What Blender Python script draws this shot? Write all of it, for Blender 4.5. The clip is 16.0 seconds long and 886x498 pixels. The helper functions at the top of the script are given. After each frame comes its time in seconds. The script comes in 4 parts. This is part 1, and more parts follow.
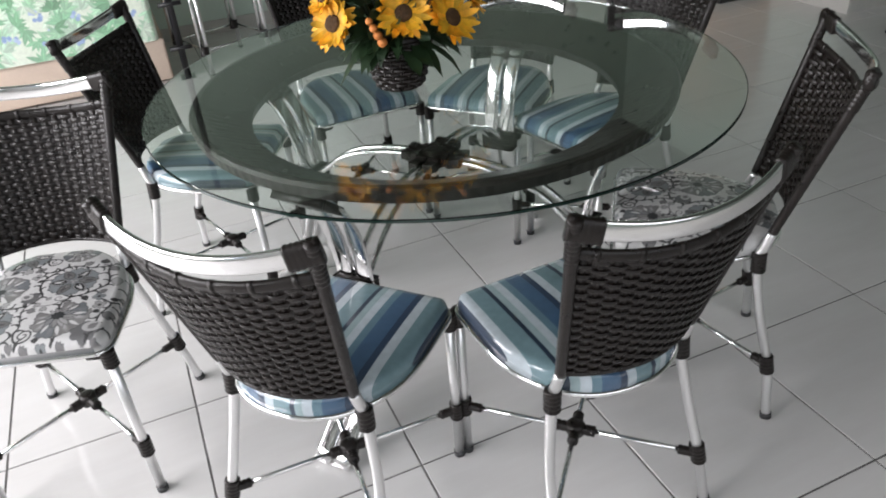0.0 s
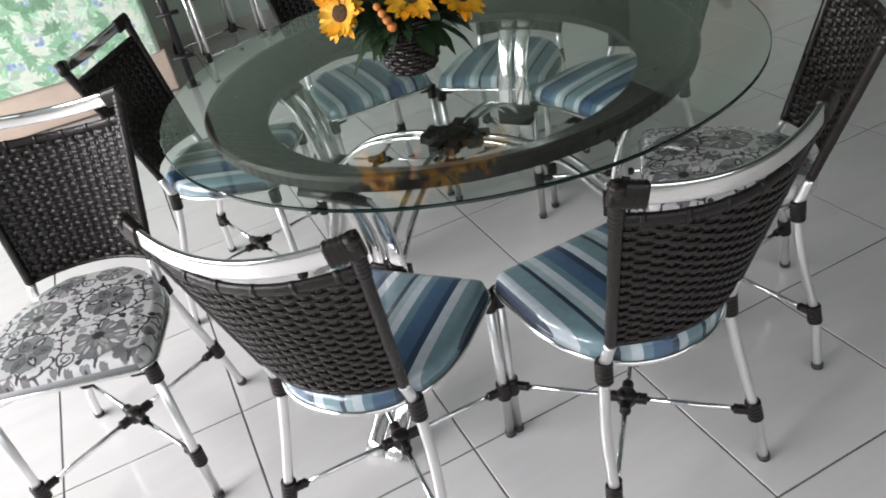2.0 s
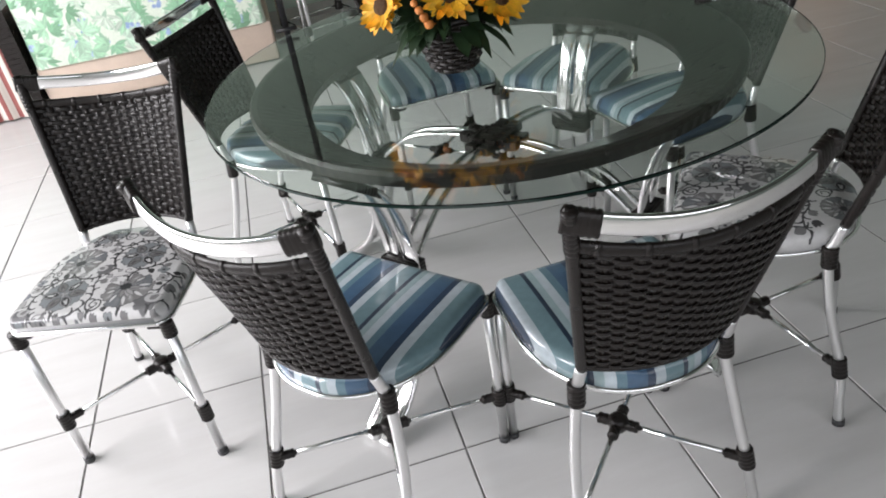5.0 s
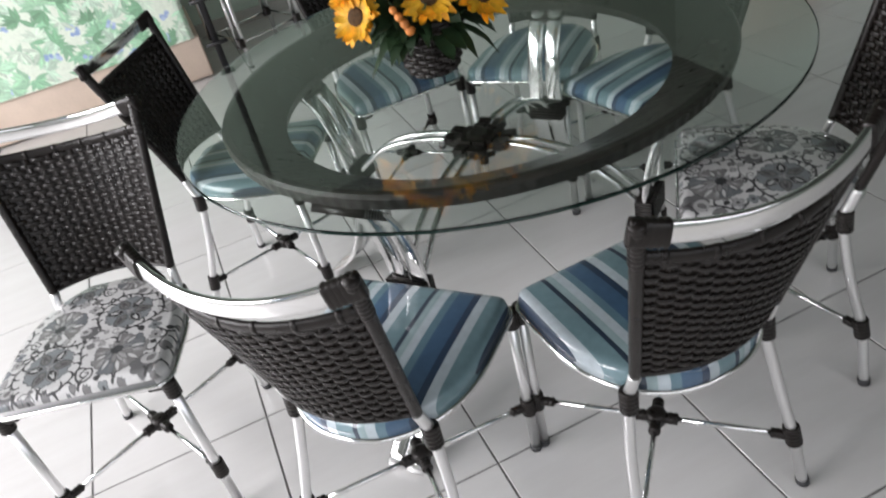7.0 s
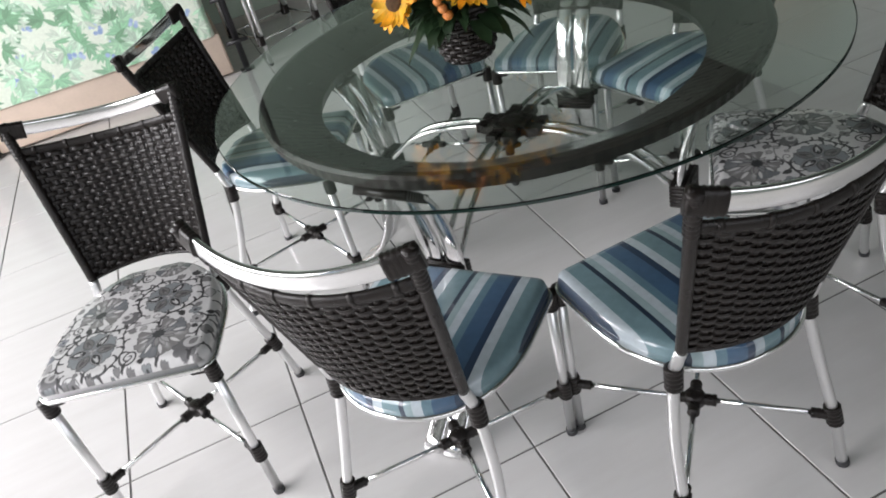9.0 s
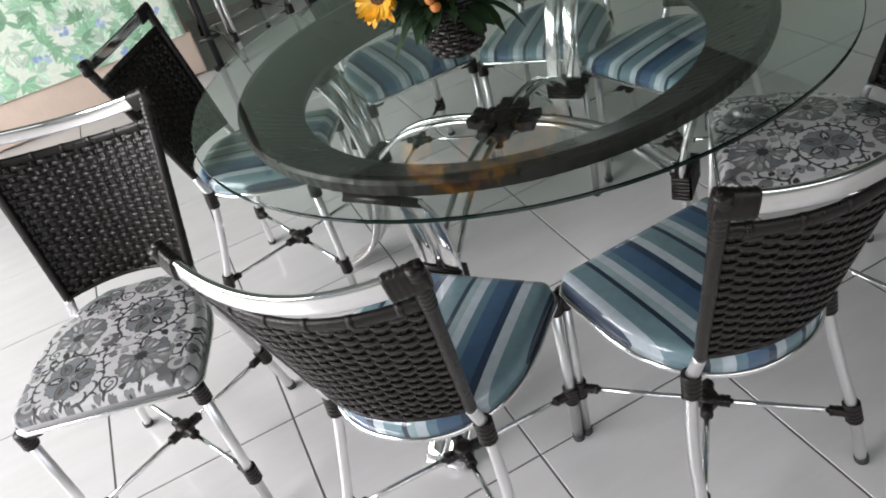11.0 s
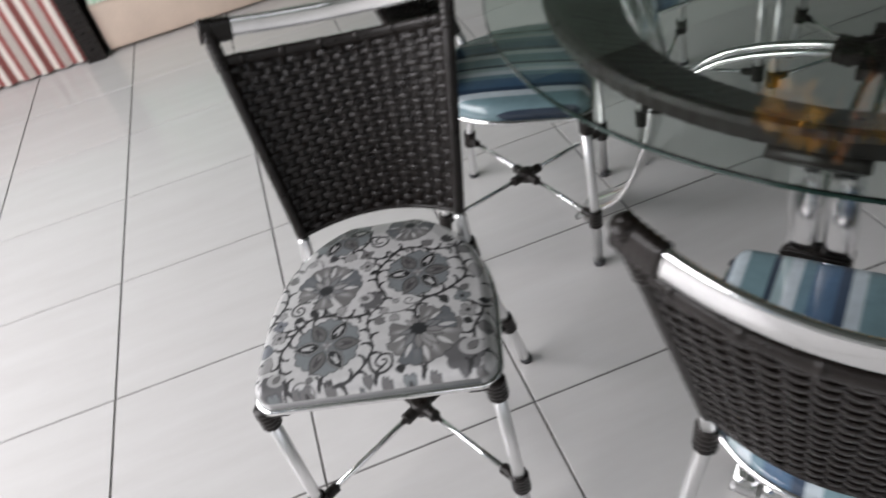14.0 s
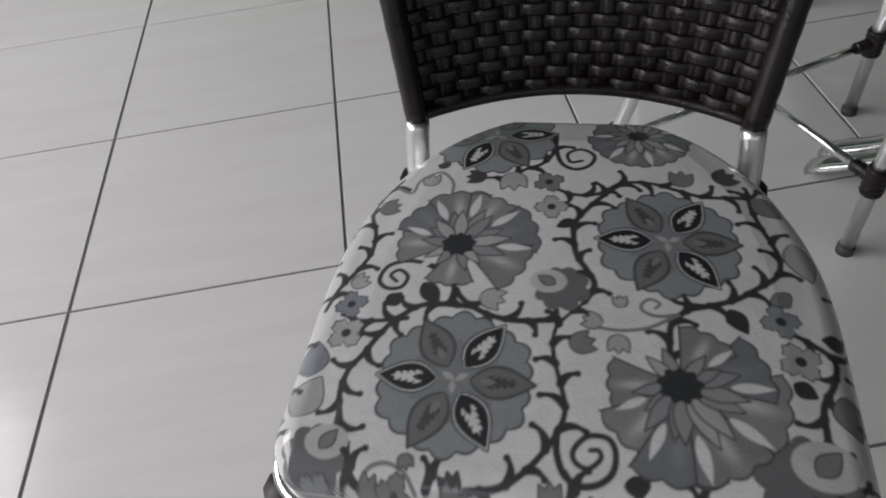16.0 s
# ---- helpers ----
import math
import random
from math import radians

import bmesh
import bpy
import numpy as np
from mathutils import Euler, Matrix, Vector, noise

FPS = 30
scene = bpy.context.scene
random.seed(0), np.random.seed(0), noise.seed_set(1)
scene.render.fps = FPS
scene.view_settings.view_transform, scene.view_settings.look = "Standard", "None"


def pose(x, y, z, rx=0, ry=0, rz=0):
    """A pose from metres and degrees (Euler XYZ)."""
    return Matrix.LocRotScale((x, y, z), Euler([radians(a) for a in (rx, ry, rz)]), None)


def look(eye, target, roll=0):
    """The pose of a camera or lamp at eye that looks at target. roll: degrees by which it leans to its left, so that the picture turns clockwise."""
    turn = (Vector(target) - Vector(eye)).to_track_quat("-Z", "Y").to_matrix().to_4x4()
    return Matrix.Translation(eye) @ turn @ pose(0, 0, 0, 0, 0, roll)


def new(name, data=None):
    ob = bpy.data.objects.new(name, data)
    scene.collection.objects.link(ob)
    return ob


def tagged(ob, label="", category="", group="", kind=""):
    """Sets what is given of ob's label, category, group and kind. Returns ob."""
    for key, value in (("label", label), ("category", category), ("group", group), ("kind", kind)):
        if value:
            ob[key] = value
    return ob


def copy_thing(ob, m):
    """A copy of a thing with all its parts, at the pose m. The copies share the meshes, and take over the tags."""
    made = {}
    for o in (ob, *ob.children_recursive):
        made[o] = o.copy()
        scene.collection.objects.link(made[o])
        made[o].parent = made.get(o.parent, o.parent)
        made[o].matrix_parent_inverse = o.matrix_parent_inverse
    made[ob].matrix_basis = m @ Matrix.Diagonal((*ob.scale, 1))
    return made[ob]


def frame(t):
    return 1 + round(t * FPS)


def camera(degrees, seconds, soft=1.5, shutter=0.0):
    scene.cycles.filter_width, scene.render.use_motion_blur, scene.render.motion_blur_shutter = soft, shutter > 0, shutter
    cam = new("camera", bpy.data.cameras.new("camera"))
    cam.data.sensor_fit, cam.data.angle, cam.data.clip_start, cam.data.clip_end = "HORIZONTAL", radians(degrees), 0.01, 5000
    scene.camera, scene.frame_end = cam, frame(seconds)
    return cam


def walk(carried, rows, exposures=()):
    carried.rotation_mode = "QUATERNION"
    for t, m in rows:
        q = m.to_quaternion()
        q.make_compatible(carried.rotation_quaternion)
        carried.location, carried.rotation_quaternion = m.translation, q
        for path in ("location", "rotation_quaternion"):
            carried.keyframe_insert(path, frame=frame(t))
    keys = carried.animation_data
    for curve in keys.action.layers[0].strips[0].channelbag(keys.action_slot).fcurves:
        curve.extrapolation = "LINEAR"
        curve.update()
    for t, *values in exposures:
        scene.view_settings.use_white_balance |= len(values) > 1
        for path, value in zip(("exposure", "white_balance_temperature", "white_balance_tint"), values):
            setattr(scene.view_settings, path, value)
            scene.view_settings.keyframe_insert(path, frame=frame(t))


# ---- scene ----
cam = camera(62.3, 16.0, soft=1.8, shutter=0.5)
PATH = [
    (0, (0.114, -1.59, 1.364), (0.728, -0.028, 0.276), -4.7),
    (0.5, (0.09, -1.593, 1.351), (0.686, -0.015, 0.276), -7.1),
    (1, (0.094, -1.548, 1.362), (0.672, 0.057, 0.319), -9.8),
    (1.5, (0.083, -1.564, 1.374), (0.582, 0.07, 0.335), -11.4),
    (2, (0.091, -1.56, 1.354), (0.648, 0.001, 0.235), -11.5),
    (2.5, (0.081, -1.562, 1.374), (0.619, 0.017, 0.269), -8.4),
    (3, (0.101, -1.588, 1.386), (0.757, -0.006, 0.353), -4.0),
    (3.5, (0.176, -1.618, 1.374), (0.727, -0.02, 0.304), -4.5),
    (4, (0.232, -1.624, 1.362), (0.681, 0.006, 0.293), -4.0),
    (4.5, (0.278, -1.637, 1.355), (0.607, 0.005, 0.263), -7.5),
    (4.7, (0.287, -1.637, 1.352), (0.577, 0.008, 0.251), -8.9),
    (6.8, (0.185, -1.5, 1.391), (0.57, 0.106, 0.263), -14.6),
    (7, (0.181, -1.494, 1.382), (0.602, 0.079, 0.222), -14.2),
    (7.5, (0.171, -1.496, 1.374), (0.596, 0.028, 0.15), -14.4),
    (8, (0.152, -1.499, 1.366), (0.62, -0.013, 0.112), -14.2),
    (8.5, (0.136, -1.49, 1.376), (0.629, 0.047, 0.195), -15.5),
    (9, (0.11, -1.498, 1.37), (0.511, 0.088, 0.219), -15.0),
    (9.5, (0.119, -1.454, 1.362), (0.586, 0.109, 0.205), -16.2),
    (9.7, (0.111, -1.446, 1.362), (0.559, 0.107, 0.184), -16.6),
    (11.8, (0.114, -1.356, 1.353), (0.523, 0.207, 0.173), -15.7),
    (12, (0.109, -1.334, 1.357), (0.486, 0.247, 0.192), -16.1),
    (12.5, (0.118, -1.254, 1.343), (0.438, 0.341, 0.18), -17.0),
    (13, (0.043, -1.159, 1.347), (0.366, 0.411, 0.151), -16.8),
    (13.5, (-0.106, -1.029, 1.346), (0.199, 0.5, 0.093), -18.1),
    (14, (-0.218, -0.913, 1.274), (-0.024, 0.593, -0.028), -15.6),
    (14.5, (-0.28, -0.739, 1.154), (-0.207, 0.727, -0.205), -12.4),
    (15, (-0.326, -0.562, 1.017), (-0.26, 0.817, -0.43), -8.1),
    (15.5, (-0.336, -0.428, 0.921), (-0.256, 0.938, -0.537), -7.8),
    (16, (-0.331, -0.371, 0.884), (-0.28, 0.994, -0.577), -8.3),
]

EXPOSURES = [(0.0, 0.44), (4.0, 0.44), (8.0, 0.32), (13.0, 0.10), (14.0, -0.26), (14.6, -0.60), (15.2, -0.78), (16.0, -0.80)]
walk(cam, [(t, look(eye, target, roll)) for t, eye, target, roll in PATH], EXPOSURES)

# ---- world and light ----
world = bpy.data.worlds.new("world")
scene.world = world
world.use_nodes = True
wn = world.node_tree
sky = wn.nodes.new("ShaderNodeTexSky")
sky.sky_type, sky.sun_disc = "NISHITA", False
sky.sun_elevation, sky.sun_rotation = radians(50), radians(200)
wn.links.new(sky.outputs[0], wn.nodes["Background"].inputs[0])
wn.nodes["Background"].inputs[1].default_value = 0.06

sun = new("sun", bpy.data.lights.new("sun", "SUN"))
sun.data.energy, sun.data.angle, sun.data.color = 1.0, radians(12), (1.0, 0.96, 0.9)
sun.matrix_world = look((-2, -6, 8), (0, 0, 0))


def window_light(name, m, w, h, watts, color=(0.975, 0.945, 0.975)):
    ob = new(name, bpy.data.lights.new(name, "AREA"))
    ob.data.shape, ob.data.size, ob.data.size_y = "RECTANGLE", w, h
    ob.data.energy, ob.data.color = watts, color
    ob.matrix_world = m
    return ob


window_light("daylight_south", look((0.2, -3.9, 2.0), (0.2, -0.6, 0.9)), 5.4, 1.2, 34)
window_light("daylight_west", look((-2.78, 0.2, 1.68), (0, 0.1, 0.75)), 3.4, 1.4, 172)


# ---- helpers ----
def part(name, bm, material, parent=None, label="", smooth=True):
    """Links a bmesh (or a finished mesh) as one object under a thing."""
    if isinstance(bm, bpy.types.Mesh):
        me = bm
    else:
        me = bpy.data.meshes.new(name)
        bmesh.ops.recalc_face_normals(bm, faces=bm.faces)
        bm.to_mesh(me)
        bm.free()
        if smooth:
            for p in me.polygons:
                p.use_smooth = True
        me.materials.append(material)
    ob = new(name, me)
    if parent is not None:
        ob.parent = parent
    if label:
        ob["label"] = label
    return ob


def thing(name, label, category, group="", kind="", m=None):
    ob = new(name)
    ob.empty_display_size = 0.1
    tagged(ob, label, category, group, kind)
    if m is not None:
        ob.matrix_world = m
    return ob


def box_bm(x0, x1, y0, y1, z0, z1, bevel=0.0, bm=None):
    own = bm or bmesh.new()
    r = bmesh.ops.create_cube(own, size=1.0)
    bmesh.ops.scale(own, vec=(x1 - x0, y1 - y0, z1 - z0), verts=r["verts"])
    bmesh.ops.translate(own, vec=((x0 + x1) / 2, (y0 + y1) / 2, (z0 + z1) / 2), verts=r["verts"])
    if bevel:
        edges = list({e for v in r["verts"] for e in v.link_edges})
        bmesh.ops.bevel(own, geom=edges, offset=bevel, segments=2, affect="EDGES", profile=0.5)
    return own


def smooth_path(pts, n=6):
    """Catmull-Rom through the points."""
    p = [Vector(q) for q in pts]
    p = [2 * p[0] - p[1]] + p + [2 * p[-1] - p[-2]]
    out = []
    for i in range(1, len(p) - 2):
        for k in range(n):
            t = k / n
            a, b, c, d = p[i - 1], p[i], p[i + 1], p[i + 2]
            out.append(0.5 * ((2 * b) + (c - a) * t + (2 * a - 5 * b + 4 * c - d) * t * t + (3 * b - a - 3 * c + d) * t ** 3))
    out.append(p[-2])
    return out


def sweep(bm, pts, radii, n=10, side=None, flat=1.0, caps=True, power=1.0):
    """A tube along the points. radii: one number or one per point. flat squeezes it across the direction side, power below 1 squares it."""
    def corner(v):
        return math.copysign(abs(v) ** power, v)
    pts = [Vector(q) for q in pts]
    if not hasattr(radii, "__len__"):
        radii = [radii] * len(pts)
    ref = Vector(side) if side is not None else None
    rings = []
    for i, p in enumerate(pts):
        d = (pts[min(i + 1, len(pts) - 1)] - pts[max(i - 1, 0)]).normalized()
        if ref is None:
            ref = d.orthogonal()
        a = (ref - d * ref.dot(d)).normalized()
        b = d.cross(a)
        if side is None:
            ref = a
        rings.append([bm.verts.new(p + radii[i] * (corner(math.cos(2 * math.pi * k / n)) * flat * a + corner(math.sin(2 * math.pi * k / n)) * b)) for k in range(n)])
    for r0, r1 in zip(rings, rings[1:]):
        for k in range(n):
            bm.faces.new((r0[k], r0[(k + 1) % n], r1[(k + 1) % n], r1[k]))
    if caps:
        bm.faces.new(rings[0][::-1])
        bm.faces.new(rings[-1])
    return bm


def tube(pts, radii, n=10, **kw):
    return sweep(bmesh.new(), pts, radii, n, **kw)


def ridged(p0, p1, r, bands=5, n=10, bm=None):
    """A joint wrapped in cane: a short tube with a ridge for each turn."""
    p0, p1 = Vector(p0), Vector(p1)
    pts, rad = [], []
    for i in range(bands):
        for f, q in ((0.05, 0.93), (0.3, 1.0), (0.7, 1.0), (0.95, 0.93)):
            pts.append(p0.lerp(p1, (i + f) / bands))
            rad.append(r * q)
    return sweep(bm or bmesh.new(), pts, rad, n)


# ---- materials ----
def principled(name, color=(0.8, 0.8, 0.8), rough=0.5, metal=0.0, **extra):
    m = bpy.data.materials.new(name)
    m.use_nodes = True
    b = m.node_tree.nodes["Principled BSDF"]
    b.inputs["Base Color"].default_value = (*color, 1)
    b.inputs["Roughness"].default_value = rough
    b.inputs["Metallic"].default_value = metal
    for key, value in extra.items():
        b.inputs[key.replace("_", " ")].default_value = value
    return m, m.node_tree, b


def node(nt, kind, **values):
    n = nt.nodes.new(kind)
    for key, value in values.items():
        n.inputs[key.replace("_", " ")].default_value = value
    return n


def vary(nt, b, color, scale, amount, detail=4.0, stretch=None, source=None, rough=None, bump=0.0, bump_scale=None):
    """Two scales of change in brightness, and a matching change in gloss and relief."""
    tc = nt.nodes.new("ShaderNodeTexCoord")
    mp = nt.nodes.new("ShaderNodeMapping")
    nt.links.new(tc.outputs["Object"], mp.inputs[0])
    if stretch:
        mp.inputs["Scale"].default_value = stretch
    n1 = node(nt, "ShaderNodeTexNoise", Scale=scale, Detail=detail)
    n2 = node(nt, "ShaderNodeTexNoise", Scale=scale * 9, Detail=2.0)
    for n in (n1, n2):
        nt.links.new(mp.outputs[0], n.inputs["Vector"])
    add = nt.nodes.new("ShaderNodeMath")
    add.operation = "MULTIPLY_ADD"
    nt.links.new(n2.outputs["Fac"], add.inputs[0])
    add.inputs[1].default_value = 0.4
    nt.links.new(n1.outputs["Fac"], add.inputs[2])
    mr = node(nt, "ShaderNodeMapRange", From_Min=0.45, From_Max=0.95, To_Min=1 - amount, To_Max=1 + amount)
    nt.links.new(add.outputs[0], mr.inputs[0])
    mul = nt.nodes.new("ShaderNodeVectorMath")
    mul.operation = "SCALE"
    if source is None:
        mul.inputs[0].default_value = color
    else:
        nt.links.new(source, mul.inputs[0])
    nt.links.new(mr.outputs[0], mul.inputs["Scale"])
    nt.links.new(mul.outputs[0], b.inputs["Base Color"])
    if rough:
        rr = node(nt, "ShaderNodeMapRange", From_Min=0.45, From_Max=0.95, To_Min=rough[0], To_Max=rough[1])
        nt.links.new(add.outputs[0], rr.inputs[0])
        nt.links.new(rr.outputs[0], b.inputs["Roughness"])
    if bump:
        bn = node(nt, "ShaderNodeTexNoise", Scale=bump_scale or scale * 12, Detail=3.0)
        nt.links.new(mp.outputs[0], bn.inputs["Vector"])
        bp = node(nt, "ShaderNodeBump", Strength=bump, Distance=0.002)
        nt.links.new(bn.outputs["Fac"], bp.inputs["Height"])
        nt.links.new(bp.outputs[0], b.inputs["Normal"])


def plain(name, color, rough=0.5, metal=0.0, scale=6.0, amount=0.12, bump=0.15, gloss=None, stretch=None, **extra):
    m, nt, b = principled(name, color, rough, metal, **extra)
    vary(nt, b, color, scale, amount, rough=gloss, bump=bump, stretch=stretch)
    return m


ALU = plain("polished_aluminium", (0.84, 0.84, 0.84), 0.13, 1.0, scale=9, amount=0.04, bump=0.015, gloss=(0.08, 0.19))
LEG = plain("brushed_aluminium", (0.80, 0.80, 0.80), 0.3, 1.0, scale=5, amount=0.03, bump=0.0, gloss=(0.3, 0.36))
CANE = plain("dark_cane", (0.0115, 0.0088, 0.0076), 0.3, scale=40, amount=0.3, bump=0.25, gloss=(0.24, 0.42), Specular_IOR_Level=0.34)
CAP = plain("rubber_cap", (0.05, 0.05, 0.052), 0.6, scale=60, amount=0.2)
WALL = plain("pale_green_paint", (0.66, 0.78, 0.70), 0.6, scale=3, amount=0.04, bump=0.1)
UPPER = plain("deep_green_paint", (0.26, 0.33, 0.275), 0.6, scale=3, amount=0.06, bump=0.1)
# Wall colour at about half brightness, so these walls bounce less light.
SHADE_WALL = plain("dimmed_wall", (0.32, 0.37, 0.33), 0.6, scale=3, amount=0.05, bump=0.1)
WHITE = plain("white_paint", (0.78, 0.79, 0.77), 0.55, scale=3, amount=0.04)
# Ceiling stays out of view; near black to weaken its reflection in the glass.
CEIL = plain("dimmed_ceiling", (0.08, 0.09, 0.08), 0.6, scale=3, amount=0.08)
SKIRT = plain("skirting_tile", (0.62, 0.61, 0.58), 0.25, scale=6, amount=0.06, bump=0.0)
BEIGE = plain("beige_upholstery", (0.62, 0.50, 0.41), 0.75, scale=8, amount=0.07, bump=0.25)
WOOD = plain("orange_wood", (0.45, 0.21, 0.08), 0.35, scale=4, amount=0.2, stretch=(1, 1, 8))
BLACK = plain("black_metal", (0.02, 0.02, 0.022), 0.4, scale=30, amount=0.2)
GROUT = plain("grout", (0.13, 0.126, 0.12), 0.9, scale=12, amount=0.2, bump=0.3)
LEAFGREEN = plain("leaf", (0.016, 0.036, 0.014), 0.45, scale=25, amount=0.3)
PETAL = plain("sunflower_petal", (0.80, 0.40, 0.012), 0.6, scale=45, amount=0.38)
SEEDS = plain("sunflower_heart", (0.07, 0.035, 0.012), 0.9, scale=90, amount=0.5, bump=0.8)
nt = PETAL.node_tree
isle, hsv = nt.nodes.new("ShaderNodeNewGeometry"), nt.nodes.new("ShaderNodeHueSaturation")
hue = node(nt, "ShaderNodeMapRange", To_Min=0.488, To_Max=0.512)
dim = node(nt, "ShaderNodeMapRange", To_Min=1.15, To_Max=0.62)
pb = nt.nodes["Principled BSDF"]
nt.links.new(pb.inputs["Base Color"].links[0].from_socket, hsv.inputs["Color"])
nt.links.new(isle.outputs["Random Per Island"], hue.inputs[0])
nt.links.new(isle.outputs["Random Per Island"], dim.inputs[0])
nt.links.new(hue.outputs[0], hsv.inputs["Hue"])
nt.links.new(dim.outputs[0], hsv.inputs["Value"])
nt.links.new(hsv.outputs[0], pb.inputs["Base Color"])
BERRY = plain("orange_berry", (0.55, 0.19, 0.04), 0.5, scale=40, amount=0.2)
EARTH = plain("outside_ground", (0.30, 0.29, 0.27), 0.9, scale=1.5, amount=0.15)

# glossy pale ceramic, cloudy along one way
TILE, nt, b = principled("ceramic_tile", (0.68, 0.67, 0.66), 0.16)
info = nt.nodes.new("ShaderNodeObjectInfo")
geo = nt.nodes.new("ShaderNodeNewGeometry")
off = nt.nodes.new("ShaderNodeVectorMath")
off.operation = "MULTIPLY_ADD"
nt.links.new(info.outputs["Random"], off.inputs[0])
off.inputs[1].default_value = (37, 19, 0)
nt.links.new(geo.outputs["Position"], off.inputs[2])
mp = nt.nodes.new("ShaderNodeMapping")
mp.inputs["Scale"].default_value = (1.2, 7, 1)
nt.links.new(off.outputs[0], mp.inputs[0])
n1 = node(nt, "ShaderNodeTexNoise", Scale=2.2, Detail=6.0, Roughness=0.65)
nt.links.new(mp.outputs[0], n1.inputs["Vector"])
ramp = nt.nodes.new("ShaderNodeMix")
ramp.data_type = "RGBA"
ramp.inputs[6].default_value = (0.60, 0.585, 0.57, 1)
ramp.inputs[7].default_value = (0.73, 0.725, 0.715, 1)
nt.links.new(n1.outputs["Fac"], ramp.inputs[0])
nt.links.new(ramp.outputs[2], b.inputs["Base Color"])
n2 = node(nt, "ShaderNodeTexNoise", Scale=5.0, Detail=5.0)
nt.links.new(geo.outputs["Position"], n2.inputs["Vector"])
rr = node(nt, "ShaderNodeMapRange", From_Min=0.3, From_Max=0.7, To_Min=0.10, To_Max=0.22)
nt.links.new(n2.outputs["Fac"], rr.inputs[0])
nt.links.new(rr.outputs[0], b.inputs["Roughness"])
bp = node(nt, "ShaderNodeBump", Strength=0.04, Distance=0.01)
nt.links.new(n2.outputs["Fac"], bp.inputs["Height"])
nt.links.new(bp.outputs[0], b.inputs["Normal"])

GLASS, nt, b = principled("green_float_glass", (0.87, 0.935, 0.90), 0.0, IOR=1.5, Transmission_Weight=1.0)
EDGE, nt, b = principled("glass_edge", (0.02, 0.04, 0.033), 0.12)


def vinyl(name):
    """A print under a clear, glossy plastic cover."""
    m, nt, b = principled(name, (0.5, 0.5, 0.5), 0.5, Coat_Weight=1.0, Coat_Roughness=0.06)
    tc = nt.nodes.new("ShaderNodeTexCoord")
    nz = node(nt, "ShaderNodeTexNoise", Scale=14.0, Detail=2.0)
    nt.links.new(tc.outputs["Object"], nz.inputs["Vector"])
    bp = node(nt, "ShaderNodeBump", Strength=0.12, Distance=0.01)
    nt.links.new(nz.outputs["Fac"], bp.inputs["Height"])
    nt.links.new(bp.outputs[0], b.inputs["Coat Normal"])
    return m, nt, b, tc


STRIPE, nt, b, tc = vinyl("striped_vinyl")
sep = nt.nodes.new("ShaderNodeSeparateXYZ")
nt.links.new(tc.outputs["Object"], sep.inputs[0])
mod = nt.nodes.new("ShaderNodeMath")
mod.operation = "MULTIPLY_ADD"
nt.links.new(sep.outputs["X"], mod.inputs[0])
mod.inputs[1].default_value, mod.inputs[2].default_value = -1 / 0.155, 1.38
fr = nt.nodes.new("ShaderNodeMath")
fr.operation = "FRACT"
nt.links.new(mod.outputs[0], fr.inputs[0])
cr = nt.nodes.new("ShaderNodeValToRGB")
cr.color_ramp.interpolation = "CONSTANT"
NAVY, BLUE, PALE, SAGE, MIST = (0.012, 0.028, 0.055), (0.045, 0.105, 0.19), (0.47, 0.54, 0.58), (0.15, 0.245, 0.275), (0.30, 0.40, 0.42)
bands = [(0.0, BLUE), (0.13, (0.018, 0.042, 0.085)), (0.22, PALE), (0.34, SAGE), (0.56, NAVY), (0.62, MIST), (0.71, PALE), (0.82, (0.11, 0.20, 0.25)), (0.92, BLUE)]
while len(cr.color_ramp.elements) < len(bands):
    cr.color_ramp.elements.new(0.5)
for e, (pos, col) in zip(cr.color_ramp.elements, bands):
    e.position, e.color = pos, (*col, 1)
nt.links.new(fr.outputs[0], cr.inputs[0])
vary(nt, b, None, 60, 0.10, source=cr.outputs[0], bump=0.2, bump_scale=400)


def printed(name, coated):
    """A cloth whose print lies in the mesh's colours."""
    m, nt, b, tc = vinyl(name)
    if not coated:
        b.inputs["Coat Weight"].default_value = 0.0
        b.inputs["Roughness"].default_value = 0.8
    at = nt.nodes.new("ShaderNodeAttribute")
    at.attribute_name = "print"
    vary(nt, b, None, 60, 0.07, source=at.outputs["Color"], bump=0.2, bump_scale=500)
    return m


FLORAL = printed("floral_vinyl", True)
LEAFY = printed("leaf_print_cloth", False)

# striped red and white cloth
REDSTRIPE, nt, b = principled("red_striped_cloth", (0.6, 0.5, 0.5), 0.85)
tc = nt.nodes.new("ShaderNodeTexCoord")
wv = node(nt, "ShaderNodeTexWave", Scale=5.5, Distortion=0.0)
nt.links.new(tc.outputs["Object"], wv.inputs["Vector"])
cr = nt.nodes.new("ShaderNodeValToRGB")
cr.color_ramp.elements[0].position, cr.color_ramp.elements[0].color = 0.4, (0.30, 0.10, 0.09, 1)
cr.color_ramp.elements[1].position, cr.color_ramp.elements[1].color = 0.55, (0.72, 0.66, 0.60, 1)
nt.links.new(wv.outputs["Fac"], cr.inputs[0])
nt.links.new(cr.outputs[0], b.inputs["Base Color"])


